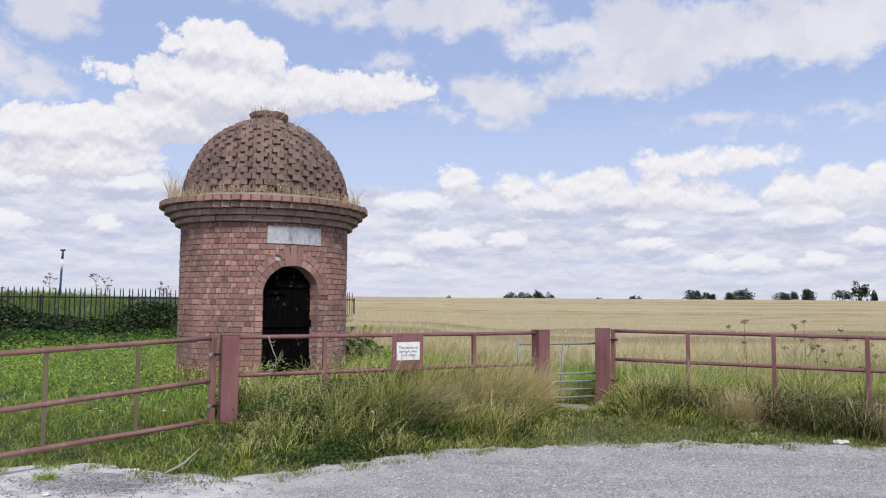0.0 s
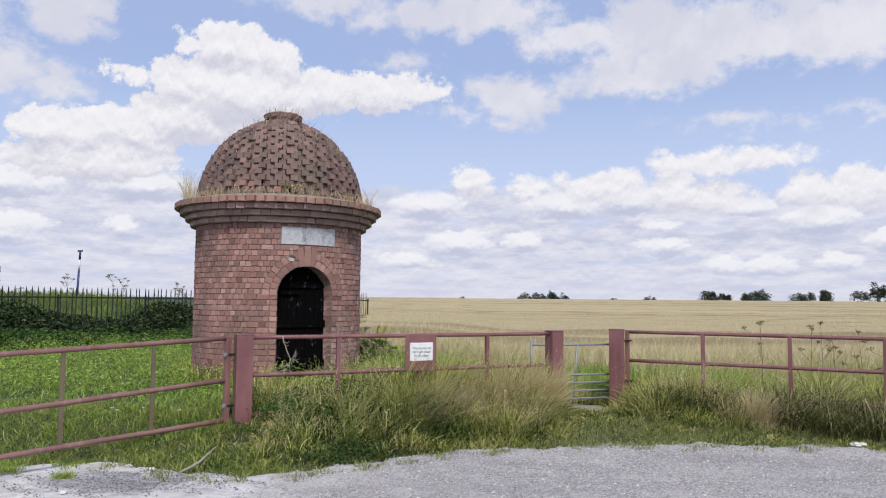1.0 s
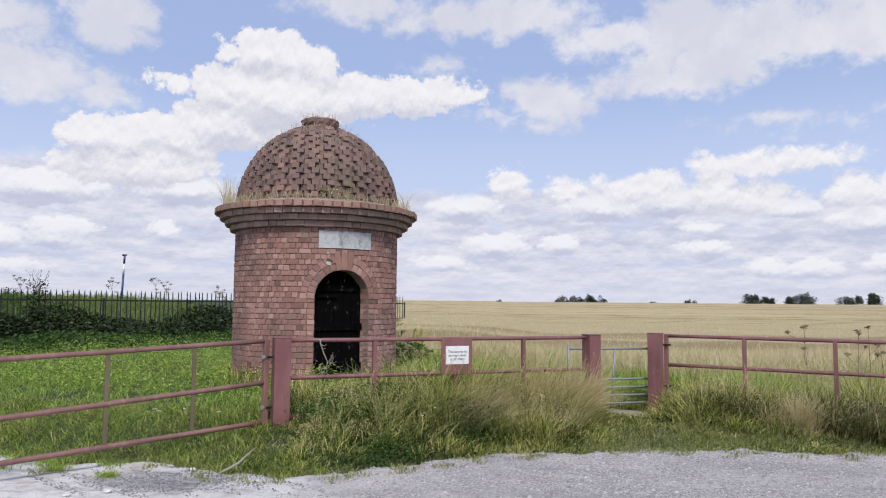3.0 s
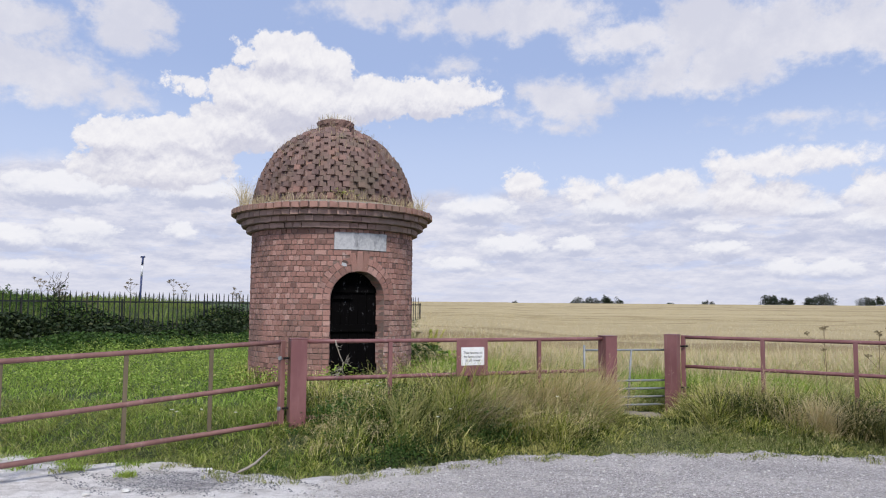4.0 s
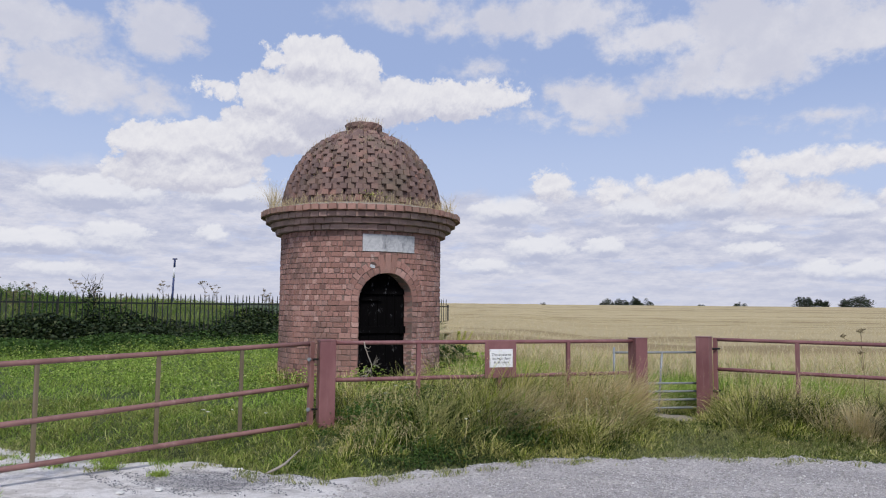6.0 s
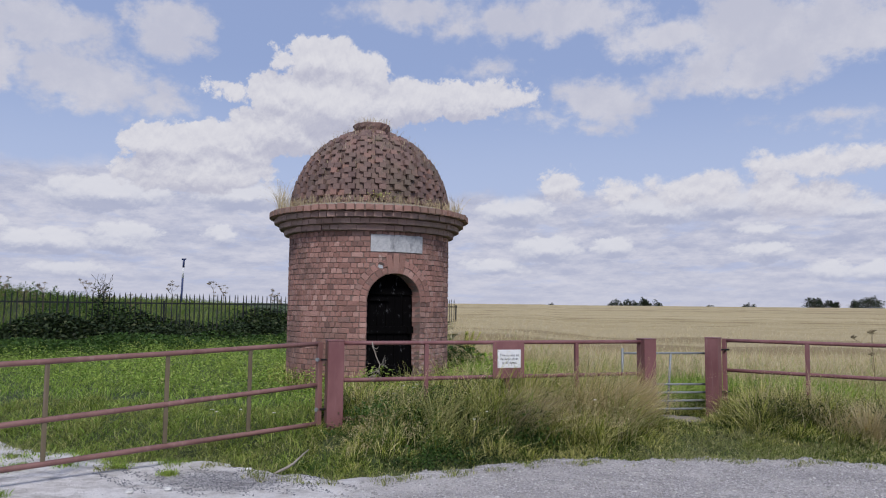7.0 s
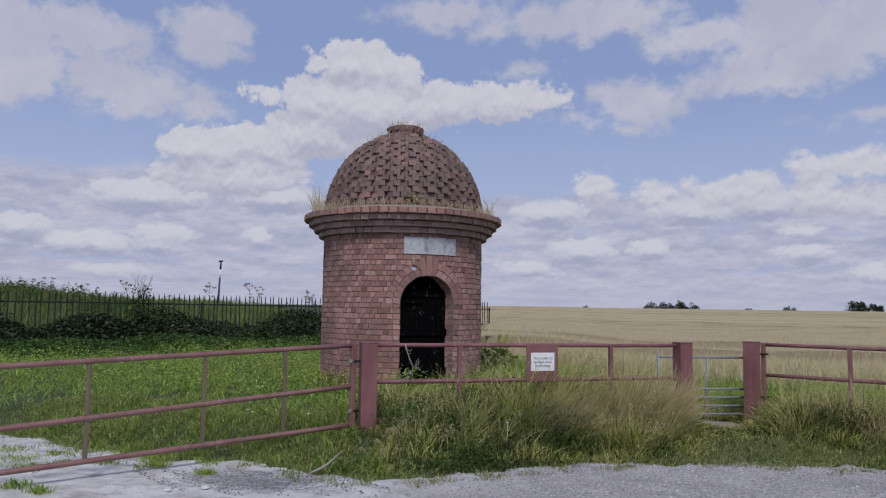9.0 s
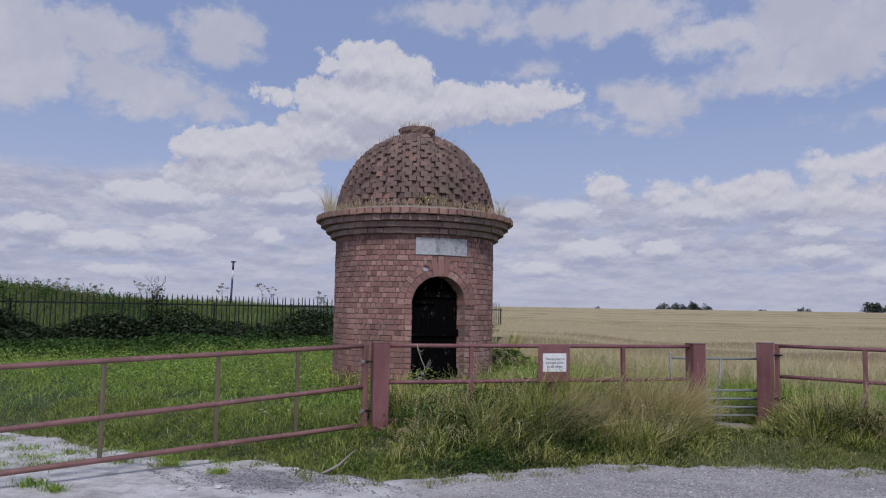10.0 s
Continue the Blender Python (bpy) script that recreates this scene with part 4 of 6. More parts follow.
for text, z in (("This access to", 0.040), ("be kept clear", -0.004), ("at all times", -0.048)):
    cu = bpy.data.curves.new("lettering", "FONT")
    cu.body, cu.size, cu.align_x, cu.extrude = text, 0.044, "CENTER", 0.0006
    tmp = bpy.data.objects.new("lettering", cu)
    me = bpy.data.meshes.new_from_object(tmp)
    bpy.data.objects.remove(tmp)
    me.materials.append(M_INK)
    ob = under(new("lettering", me), face)
    ob.matrix_local = pose(0.004, -0.0105, z, 90, 0, 0)
for x in (-0.135, 0.143):
    bm = bmesh.new()
    tube(bm, [(x, -0.0085, 0.10), (x, -0.012, 0.10)], 0.005, 8)
    part("screw", bm, M_GALV, face)

# second gate beyond the gap
gate = thing("field_gate", (0, 0, 0), "closed tubular field gate in faded maroon paint, overgrown", "gate")
for z in (1.095, 0.69, 0.27):
    bar("rail", (D_START.x, D_START.y, z), (D_END.x, D_END.y, z), 0.025, M_PAINT, gate)
for az in (18.62, 24.45, 30.25):
    post_at("upright", at_az(D_START, D_END, az), 0.27, 1.09, 0.05, gate, M_PAINT, D_TURN)
for p in (D_START, D_END):
    bm = bmesh.new()
    box(bm, (0.055, 0.055, 0.88), pose(p.x, p.y, 0.68, 0, 0, D_TURN), 0.006)
    part("stile", bm, M_PAINT, gate)
for z in (0.97, 0.40):
    bm = bmesh.new()
    tube(bm, [(P2.x, P2.y, z), (D_START.x + 0.05, D_START.y - 0.03, z)], 0.012, 8)
    part("hinge_bolt", bm, M_IRON, gate)

# small galvanised gate in the gap
G0, G1 = Vector((1.045, 10.10)), Vector((2.21, 10.46))
small = thing("small_gate", (0, 0, 0), "small galvanised tubular steel gate across the footpath", "gate")
for z in (0.915, 0.495, 0.385, 0.275, 0.165):
    bar("rail", (G0.x, G0.y, z), (G1.x, G1.y, z), 0.015, M_GALV, small, sides=8)
for k, hi, tilt in ((0.0, 0.985, 0.0), (0.57, 0.915, 0.055), (1.0, 0.93, 0.0)):
    p = G0.lerp(G1, k)
    bar("upright", (p.x - tilt, p.y, 0.12), (p.x, p.y, hi), 0.016, M_GALV, small, sides=8)

# ---- steel railings behind the tower ----
railings = thing("railings", (0, 0, 0), "dark painted steel railings with pointed pales, half overgrown", "fence")
fence_len = float(np.hypot(*FENCE_D))
fdir = FENCE_D / fence_len
F_TURN = math.degrees(math.atan2(fdir[1], fdir[0]))


def picket_mesh(high):
    bm = bmesh.new()
    wide, thick = 0.030, 0.014
    prof = [(-1, 0), (1, 0), (1, high - 0.09), (0.0, high), (-1, high - 0.09)]
    front = [bm.verts.new((x * wide / 2, -thick / 2, z)) for x, z in prof]
    rear = [bm.verts.new((x * wide / 2, thick / 2, z)) for x, z in prof]
    bm.faces.new(front)
    bm.faces.new(rear[::-1])
    for k in range(5):
        bm.faces.new((front[k], rear[k], rear[(k + 1) % 5], front[(k + 1) % 5]))
    bmesh.ops.recalc_face_normals(bm, faces=bm.faces)
    return bm


first = part("picket", picket_mesh(1.72), M_FENCE, railings)
PITCH = 0.158
count = int(3.2 * fence_len / PITCH)
for k in range(count):
    s = -0.8 * fence_len + k * PITCH
    x, y = FENCE_A + fdir * s
    ob = first if k == 0 else new("picket", first.data)
    ob.parent = railings
    z = 0.10 + 0.06 * k / count
    ob.matrix_local = pose(x, y, z + random.uniform(-0.01, 0.01), random.uniform(-0.6, 0.6), random.uniform(-1, 1), F_TURN)
for hz in (1.54, 0.45):
    a, b = FENCE_A + fdir * (-0.8 * fence_len), FENCE_A + fdir * (2.39 * fence_len)
    bm = bmesh.new()
    d = Vector((b[0] - a[0], b[1] - a[1], 0.05))
    mid = Vector(((a[0] + b[0]) / 2, (a[1] + b[1]) / 2, hz))
    box(bm, (d.length, 0.012, 0.045), Matrix.Translation(mid) @ Matrix.Rotation(radians(F_TURN), 4, "Z") @ Matrix.Translation((0, 0.014, 0)))
    part("rail", bm, M_FENCE, railings)
for k in range(9):
    s = min(-0.8 * fence_len + 2.80 * k + 0.079, 2.39 * fence_len)
    x, y = FENCE_A + fdir * s
    bm = bmesh.new()
    box(bm, (0.045, 0.045, 1.62), pose(x, y, 0.81, 0, 0, F_TURN) @ Matrix.Translation((0, 0.045, 0)), 0.004)
    part("post", bm, M_FENCE, railings)

# ---- marker pole on the bank ----
pz = float(land(-15.35, 29.2))
pole = thing("marker_pole", (-15.40, 29.2, pz - 0.1), "thin leaning vent pole painted dark blue and white", "pole")
lean, foot, head = 0.03, 0.0, 3.44 - pz + 0.1
for z0, z1, r, mt in ((foot, head - 0.80, 0.042, M_BLUE), (head - 0.80, head - 0.34, 0.040, M_WHITE), (head - 0.34, head, 0.042, M_BLUE)):
    bm = bmesh.new()
    tube(bm, [(lean * (z0 - head), 0, z0), (lean * (z1 - head), 0, z1)], r, 12)
    part("shaft", bm, mt, pole)
bm = bmesh.new()
tube(bm, [(-0.095, 0, head + 0.02), (0.095, 0, head + 0.02)], 0.035, 10)
part("top_cap", bm, M_BLUE, pole)


# ---- plants ----
RNG = np.random.default_rng(7)


def blades(name, xy, high, wide, mat, lean=0.35, wind=(0.12, 0.0), base=None, droop=1.0, out=None, coarse=False):
    """Grass: a tapering, bending strip for every root."""
    n = len(xy)
    high = np.broadcast_to(high, n) * RNG.uniform(0.6, 1.15, n)
    wide = np.broadcast_to(wide, n) * RNG.uniform(0.7, 1.3, n)
    z = (land(xy[:, 0], xy[:, 1]) - 0.02) if base is None else base
    turn = RNG.uniform(0, 2 * np.pi, n)
    side = np.stack([np.cos(turn), np.sin(turn), np.zeros(n)], -1)
    out = (RNG.normal(0, lean, (n, 2)) if out is None else out + RNG.normal(0, lean * 0.4, (n, 2))) + np.array(wind)
    root = np.column_stack([xy, z])
    rows = ((0, 0.9), (0.6, 1.0), (1.0, 0.15)) if coarse else ((0, 0.8), (0.4, 1.0), (0.75, 0.75), (1.0, 0.12))
    m = len(rows) * 2
    V = np.empty((n, m, 3), np.float32)
    bend = np.minimum(1.0, np.hypot(out[:, 0], out[:, 1]))
    for k, (t, w) in enumerate(rows):
        c = root + np.column_stack([out * (high * t ** 1.7 * droop)[:, None], high * (t - 0.42 * droop * bend * t ** 2.4)])
        V[:, 2 * k] = c - side * (wide * w / 2)[:, None]
        V[:, 2 * k + 1] = c + side * (wide * w / 2)[:, None]
    q = np.array([(2 * k, 2 * k + 1, 2 * k + 3, 2 * k + 2) for k in range(len(rows) - 1)])
    Q = (np.arange(n)[:, None, None] * m + q[None]).reshape(-1, 4)
    return sheet(name, V.reshape(-1, 3), Q, mat)


def leaves(name, xyz, size, mat, up=0.5, slim=0.55):
    """Leaves: a folded diamond for every place."""
    n = len(xyz)
    size = np.broadcast_to(size, n) * RNG.uniform(0.6, 1.4, n)
    d = RNG.normal(0, 1, (n, 3))
    d[:, 2] = d[:, 2] * 0.5 + 0.1
    d /= np.linalg.norm(d, axis=1)[:, None]
    nrm = RNG.normal(0, 1, (n, 3)) * (1 - up) + np.array((0, 0, 1)) * up * 2
    side = np.cross(d, nrm)
    side /= np.linalg.norm(side, axis=1)[:, None] + 1e-6
    fold = np.cross(side, d)
    V = np.empty((n, 4, 3), np.float32)
    s = size[:, None]
    V[:, 0] = xyz - d * s * 0.5
    V[:, 1] = xyz + side * s * slim * 0.5 + fold * s * 0.10
    V[:, 2] = xyz + d * s * 0.5
    V[:, 3] = xyz - side * s * slim * 0.5 + fold * s * 0.10
    Q = np.arange(n * 4).reshape(-1, 4)
    return sheet(name, V.reshape(-1, 3), Q, mat)


def scatter(n, x0, x1, y0, y1, keep=None):
    out = np.empty((0, 2))
    while len(out) < n:
        p = np.column_stack([RNG.uniform(x0, x1, n), RNG.uniform(y0, y1, n)])
        if keep is not None:
            p = p[keep(p[:, 0], p[:, 1])]
        out = np.concatenate([out, p])
    return out[:n]


def clumped(p, scale, cut, seed):
    """Thins places into clumps."""
    v = np.array([noise.noise(Vector((x * scale, y * scale, seed))) for x, y in p])
    return p[v > cut + RNG.uniform(-0.2, 0.2, len(p))]


def off_tower(x, y, r=1.36):
    return np.hypot(x - TX, y - TY) > r


def line_y(x):
    """The line of posts and rails across the view."""
    return np.interp(x, [-9, -2.25, 1.29, 2.28, 6.9, 14], [9.5, 7.68, 9.56, 10.35, 8.05, 5.0])


def verge(x, y):
    return (y > road_edge(x) + 0.02) & (y < line_y(x) + 1.1) & (x > -2.5) & (np.hypot((x - 1.80) / 0.36, (y - 10.10) / 0.42) > 1) & off_tower(x, y)


def verge_height(x, y):
    d = np.clip((y - road_edge(x)) / 1.3, 0, 1)
    h = 0.05 + 0.42 * d ** (1.2 + 1.3 * steps_between(x, 1.0, 2.6))
    path = np.exp(-((x - 1.75) / 0.7) ** 4)          # trodden way to the small gate
    left = steps_between(x, -0.6, -1.6)
    gate_foot = 1 - 0.72 * np.exp(-(np.hypot(x + 2.3, y - 7.4) / 0.75) ** 3)
    return h * (1 - 0.82 * path) * (1 - 0.30 * left) * gate_foot * (1 - 0.15 * steps_between(x, 2.4, 3.0))


def tufted(p, scale, seed, amount):
    """Uneven growth: a factor on the height of every blade."""
    return 1 + amount * np.array([noise.noise(Vector((x * scale, y * scale, seed))) for x, y in p])


def tussocks(centres, each, spread):
    """Roots gathered in tussocks, each blade leaning away from the middle of its own."""
    c = np.repeat(centres, each, 0)
    off = RNG.normal(0, 1, (len(c), 2))
    return c + off * spread, off * 0.42, c


c = scatter(2050, -2.5, 7.5, 6.2, 11.6, verge)
c = c[(c[:, 0] > -0.3) | (RNG.uniform(0, 1, len(c)) < 0.55)]
p, out, c = tussocks(c, 36, 0.055)
tagged(blades("verge_grass", p, verge_height(c[:, 0], c[:, 1]) * 1.15 * tufted(c, 2.6, 1.0, 1.2), 0.0062, M_GRASS, 0.85, (0.10, -0.02), None, 1.0, out), "tall tangled green and straw-coloured verge grass", "grass", kind="stuff")
c = scatter(240, -1.7, 1.3, 7.2, 10.2, lambda x, y: verge(x, y) & (y > road_edge(x) + 0.75))
p, out, c = tussocks(c, 32, 0.06)
tagged(blades("verge_meadow_grass", p, verge_height(c[:, 0], c[:, 1]) * 1.1 * tufted(c, 2.6, 5.0, 1.0), 0.0075, M_FRESH, 0.75, (0.12, -0.02), None, 1.0, out), "bright yellow-green grass in the upper verge", "grass", kind="stuff")
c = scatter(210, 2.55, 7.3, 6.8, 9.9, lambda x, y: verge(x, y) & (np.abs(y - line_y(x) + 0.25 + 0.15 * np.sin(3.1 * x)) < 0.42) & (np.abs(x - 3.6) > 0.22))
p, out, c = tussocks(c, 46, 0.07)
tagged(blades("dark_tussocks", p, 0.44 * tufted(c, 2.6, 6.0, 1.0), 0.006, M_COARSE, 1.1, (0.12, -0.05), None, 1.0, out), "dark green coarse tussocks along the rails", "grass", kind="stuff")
# low dark blades put shade into the grass by colour
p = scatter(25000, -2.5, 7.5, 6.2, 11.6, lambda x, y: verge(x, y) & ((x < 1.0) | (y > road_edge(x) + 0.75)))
tagged(blades("verge_undergrowth", p, verge_height(p[:, 0], p[:, 1]) * 0.95, 0.011, M_SHADE_GREEN, 0.6, coarse=True), "low blades in a dark green that stands for shade in the verge", "grass", kind="stuff")


def seed_stalks(name, p, high, label, mat, head=0.02):
    """Thin stalks, each with a loose drooping head."""
    n = len(p)
    out = RNG.normal(0, 0.22, (n, 2)) + np.array((0.22, -0.03))
    h = high * RNG.uniform(0.75, 1.25, n)
    top = np.column_stack([p + out * h[:, None], land(p[:, 0], p[:, 1]) - 0.02 + h * 0.95])
    root = np.column_stack([p, land(p[:, 0], p[:, 1]) - 0.02])
    k = 9
    f = RNG.uniform(0.72, 1.03, (n, k))
    q = root[:, None] + (top - root)[:, None] * f[..., None]
    q[..., :2] = p[:, None] + (out * h[:, None])[:, None] * (f ** 1.8)[..., None]
    q = q.reshape(-1, 3) + RNG.normal(0, 0.011, (n * k, 3))
    tagged(blades(name, p, h / 0.875, 0.0045, mat, 0.0, (0, 0), None, 1.0, out), label, "grass", kind="stuff")
    return tagged(leaves("seed_heads", q, head, mat, 0.2, 0.22), "feathery tan seed heads above the grass", "grass", kind="stuff")


p = scatter(7500, -2.4, 7.5, 6.4, 10.8, lambda x, y: verge(x, y) & (y > road_edge(x) + 0.5) & (np.abs(x - 1.75) > 0.55))
p = clumped(p, 0.9, 0.06, 3.0)
p = p[(p[:, 0] > -0.2) | (RNG.uniform(0, 1, len(p)) < 0.3)]
p = p[(p[:, 0] < 2.4) | (RNG.uniform(0, 1, len(p)) < 0.45)]
p = p[~((p[:, 0] > -0.95) & (p[:, 0] < -0.35) & (RNG.uniform(0, 1, len(p)) < 0.6))]
seed_stalks("seeding_grass", p, verge_height(p[:, 0], p[:, 1]) * 1.5, "bleached seeding grass stalks in the verge", M_DRY, 0.024)
# straw-coloured tussocks and the trodden turf before the small gate
for x, y, wide, high, many in ((0.95, 9.05, 0.24, 0.66, 800), (0.70, 8.95, 0.27, 0.56, 600), (-0.20, 8.55, 0.25, 0.50, 340), (0.10, 8.65, 0.22, 0.46, 260), (0.42, 8.95, 0.25, 0.55, 420), (1.08, 9.30, 0.18, 0.70, 600), (-0.45, 8.45, 0.2, 0.45, 220), (3.70, 9.05, 0.16, 0.52, 420), (3.45, 9.15, 0.2, 0.40, 200), (5.1, 8.5, 0.25, 0.45, 260)):
    q = RNG.normal(0, 1, (many, 2))
    tagged(blades("straw_tussock", q * wide * 0.4 + np.array((x, y)), high, 0.006, M_DRY, 0.35, (0.12, -0.1), None, 1.0, q * 0.30), "pale straw-coloured grass tussock in the verge", "grass", "straw tussocks", "stuff")
for x, y, many in ((-0.28, 8.35, 240), (-0.05, 8.45, 200), (-0.42, 8.2, 120)):
    q = RNG.normal(0, 1, (many, 2))
    tagged(blades("fallen_hay", q * 0.13 + np.array((x, y)), 0.56, 0.006, M_HAY, 0.5, (0.55, -0.35), None, 1.0, q * 0.2), "fallen tan hay lying over the verge grass", "grass", "fallen hay", "stuff")
p = scatter(14000, 0.7, 2.9, 7.8, 10.4, lambda x, y: (y > road_edge(x)) & (np.hypot((x - 1.80) / 0.33, (y - 10.10) / 0.36) > 1))
tagged(blades("path_turf", p, 0.085, 0.007, M_TURF, 0.6, coarse=True), "short trodden turf on the way to the small gate", "grass", kind="stuff")
p = scatter(22000, 2.2, 8.0, 6.9, 9.4, lambda x, y: (y > road_edge(x)) & (y < road_edge(x) + 1.0))
tagged(blades("front_turf", p, 0.05 + 0.10 * np.clip(p[:, 1] - road_edge(p[:, 0]), 0, 1) * tufted(p, 2.4, 2.0, 1.0), 0.007, M_TURF, 0.7, coarse=True), "short olive turf in front of the tussocks", "grass", kind="stuff")
# short turf that creeps over the edge of the track
p = scatter(44000, -9.5, 9.0, 6.0, 9.4, lambda x, y: (y > road_edge(x) - 0.5) & (y < road_edge(x) + 0.75))
p = clumped(p, 3.4, -0.10 + 0.26 * steps_between(p[:, 1] - road_edge(p[:, 0]), 0.05, -0.4), 9.0)
tagged(blades("edge_turf", p, 0.055, 0.007, M_TURF, 0.6, (0.1, 0), np.maximum(land(p[:, 0], p[:, 1]), road_height(p[:, 0], p[:, 1])) - 0.01, coarse=True), "short ragged turf along the track edge", "grass", kind="stuff")


p = scatter(21000, -7.0, -1.5, 6.4, 8.8, lambda x, y: (y > road_edge(x) - 0.05))
tagged(blades("gateway_turf", p, 0.12 * tufted(p, 2.2, 8.0, 0.9), 0.0058, M_GATEWAY, 0.75, coarse=True), "short mixed turf about the gateway", "grass", kind="stuff")
d = RNG.uniform(0, 6.283, 1500)
p = np.column_stack([TX + np.cos(d) * RNG.uniform(1.36, 1.62, 1500), TY + np.sin(d) * RNG.uniform(1.36, 1.62, 1500)])
tagged(blades("wall_foot_weeds", p, 0.26 * tufted(p, 2.2, 3.0, 1.0), 0.010, M_GRASS, 0.4), "straggling weeds at the tower's foot", "weeds", kind="stuff")


# low green weeds between the long gate, the tower and the railings
def paddock(x, y):
    return (y > road_edge(x) + 0.1) & (behind_fence(x, y) < -0.3) & off_tower(x, y) & ~((x > -2.4) & (y < line_y(x) + 0.9)) & (x < 0.5 - 0.02 * y)


def near_more(n, keep, x0, x1, y0, y1):
    p = scatter(n * 2, x0, x1, y0, y1, keep)
    d = np.hypot(p[:, 0], p[:, 1])
    return p[RNG.uniform(0, 1, len(p)) < np.clip((9 / d) ** 1.2, 0, 1)]


p = near_more(72000, paddock, -16, 1.0, 6.8, 30)
tagged(blades("paddock_grass", p, (0.10 + 0.05 * steps_between(p[:, 1], 7.5, 10)) * tufted(p, 1.9, 4.0, 1.2), 0.0050 + 0.0003 * p[:, 1], M_LAWN, 0.75, coarse=True), "lush bright green grass in the paddock", "grass", kind="stuff")
p = clumped(near_more(150000, lambda x, y: paddock(x, y) & (y > 9.0 - 0.1 * x), -16, 1.0, 8, 30), 1.1, -0.05, 6.0)
z = land(p[:, 0], p[:, 1]) + RNG.uniform(0.0, 1.0, len(p)) ** 0.5 * 0.24 * tufted(p, 1.9, 4.0, 1.5)
tagged(leaves("paddock_weeds", np.column_stack([p, z]), 0.040, M_LAWN, 0.5, 0.5), "low broad-leaved green weeds", "weeds", kind="stuff")

# green strip between the rails and the wheat
p = scatter(44000, -1.5, 13, 9.0, 17.5, lambda x, y: (y > line_y(x) + 0.5) & off_tower(x, y, 1.6) & (x > -0.15 * y + 1.2))
p = np.concatenate([p, scatter(9000, -5, 0, 13, 31, lambda x, y: (x > -0.17 * y) & (x < -0.11 * y) & off_tower(x, y, 1.6))])
tagged(blades("strip_grass", p, 0.36 + 0.36 * steps_between(p[:, 1], 11, 14.0), 0.010, M_FRESH, 0.65, coarse=True), "tall fresh green grass before the wheat", "grass", kind="stuff")

p = np.concatenate([scatter(8000, 1.1, 2.9, 10.9, 13.6), scatter(6500, -1.5, 0.3, 10.6, 13.2, lambda x, y: off_tower(x, y, 1.6)), scatter(3500, 2.6, 4.6, 10.8, 12.6)])
tagged(blades("bright_grass", p, 0.48, 0.010, M_LAWN, 0.55, coarse=True), "patches of bright green grass behind the rails", "grass", kind="stuff")

# wheat: stalks with ears, thinning out with distance where the canopy takes over
r = 13.5 * (110 / 13.5) ** RNG.uniform(0, 1, 52000)
az = RNG.uniform(-8.5, 36, len(r))
p = np.column_stack([r * np.sin(np.radians(az)), r * np.cos(np.radians(az))])
p = p[field_keep(p[:, 0], p[:, 1]) | ((p[:, 1] > 13.2) & (p[:, 0] > 0.5))]
hi = 0.21 + 0 * p[:, 0]
tagged(blades("wheat_ears", p, hi, 0.006 + 0.00035 * np.hypot(p[:, 0], p[:, 1]), M_WHEAT, 0.3, (0.15, 0.0), wheat_top(p[:, 0], p[:, 1]) - 0.12, coarse=True), "ripe ears standing above the wheat", "wheat", kind="stuff")
p = scatter(20000, -2.6, 16, 12.8, 15.6, lambda x, y: (x > -0.112 * y))
p = np.concatenate([p, scatter(5000, -4.2, 0, 14, 34, lambda x, y: (x > -0.134 * y) & (x < -0.10 * y))])
tagged(blades("wheat_stalks", p, 0.76, 0.010, M_WHEAT, 0.4, coarse=True), "ripe wheat stalks at the field's edge", "wheat", kind="stuff")

# grass on the bank behind the railings
def bank(x, y):
    b = behind_fence(x, y)
    return (b > 0.2) & (b < 12) & (y > 8) & (x < -0.17 * y)


p = scatter(28000, -30, 0, 8, 42, bank)
far_bank = scatter(14000, -45, 0, 20, 80, lambda x, y: (behind_fence(x, y) >= 12) & (behind_fence(x, y) < 40) & (x < -0.17 * y) & (x > -0.75 * y))
tagged(blades("bank_grass_beyond", far_bank, 0.5, 0.06, M_BANK, 0.4, coarse=True), "long yellow-green grass beyond the bank", "grass", kind="stuff")
tagged(blades("bank_grass", p, 0.42, 0.020, M_BANK, 0.3, coarse=True), "long yellow-green grass on the bank", "grass", kind="stuff")


# brambles and nettles along the railings
def thicket(n, lo, hi, top, mat, name, size, label, left_only=False, up=0.4):
    s = RNG.uniform(-0.85, 2.0, n) * fence_len
    b = -RNG.uniform(lo, hi, n)
    nx = np.array((-fdir[1], fdir[0]))
    p = FENCE_A + np.outer(s, fdir) + np.outer(b, nx)
    hump = np.array([noise.noise(Vector((a * 0.55, q * 0.7, 2.0 + lo))) for a, q in zip(s, b)])
    h = top * (1.0 + 0.75 * hump + (0.45 * steps_between(s, -1.5, -4.0) if lo < 0 else 0)) * (1 - 0.65 * ((-b - lo) / (hi - lo)) ** 2)
    z = land(p[:, 0], p[:, 1]) + h * RNG.uniform(0.0, 1.0, n) ** 0.6
    ok = off_tower(p[:, 0], p[:, 1], 1.5)
    return tagged(leaves(name, np.column_stack([p, z])[ok], size, mat, up, 0.6), label, "shrubs", kind="stuff")


thicket(15000, -0.6, 0.7, 1.05, M_NETTLE, "fence_weeds", 0.08, "green weeds climbing through the railings")
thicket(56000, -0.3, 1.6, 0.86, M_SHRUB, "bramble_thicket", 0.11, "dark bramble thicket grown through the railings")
thicket(30000, 1.1, 2.8, 0.42, M_NETTLE, "nettle_bed", 0.08, "bed of green nettles before the brambles")


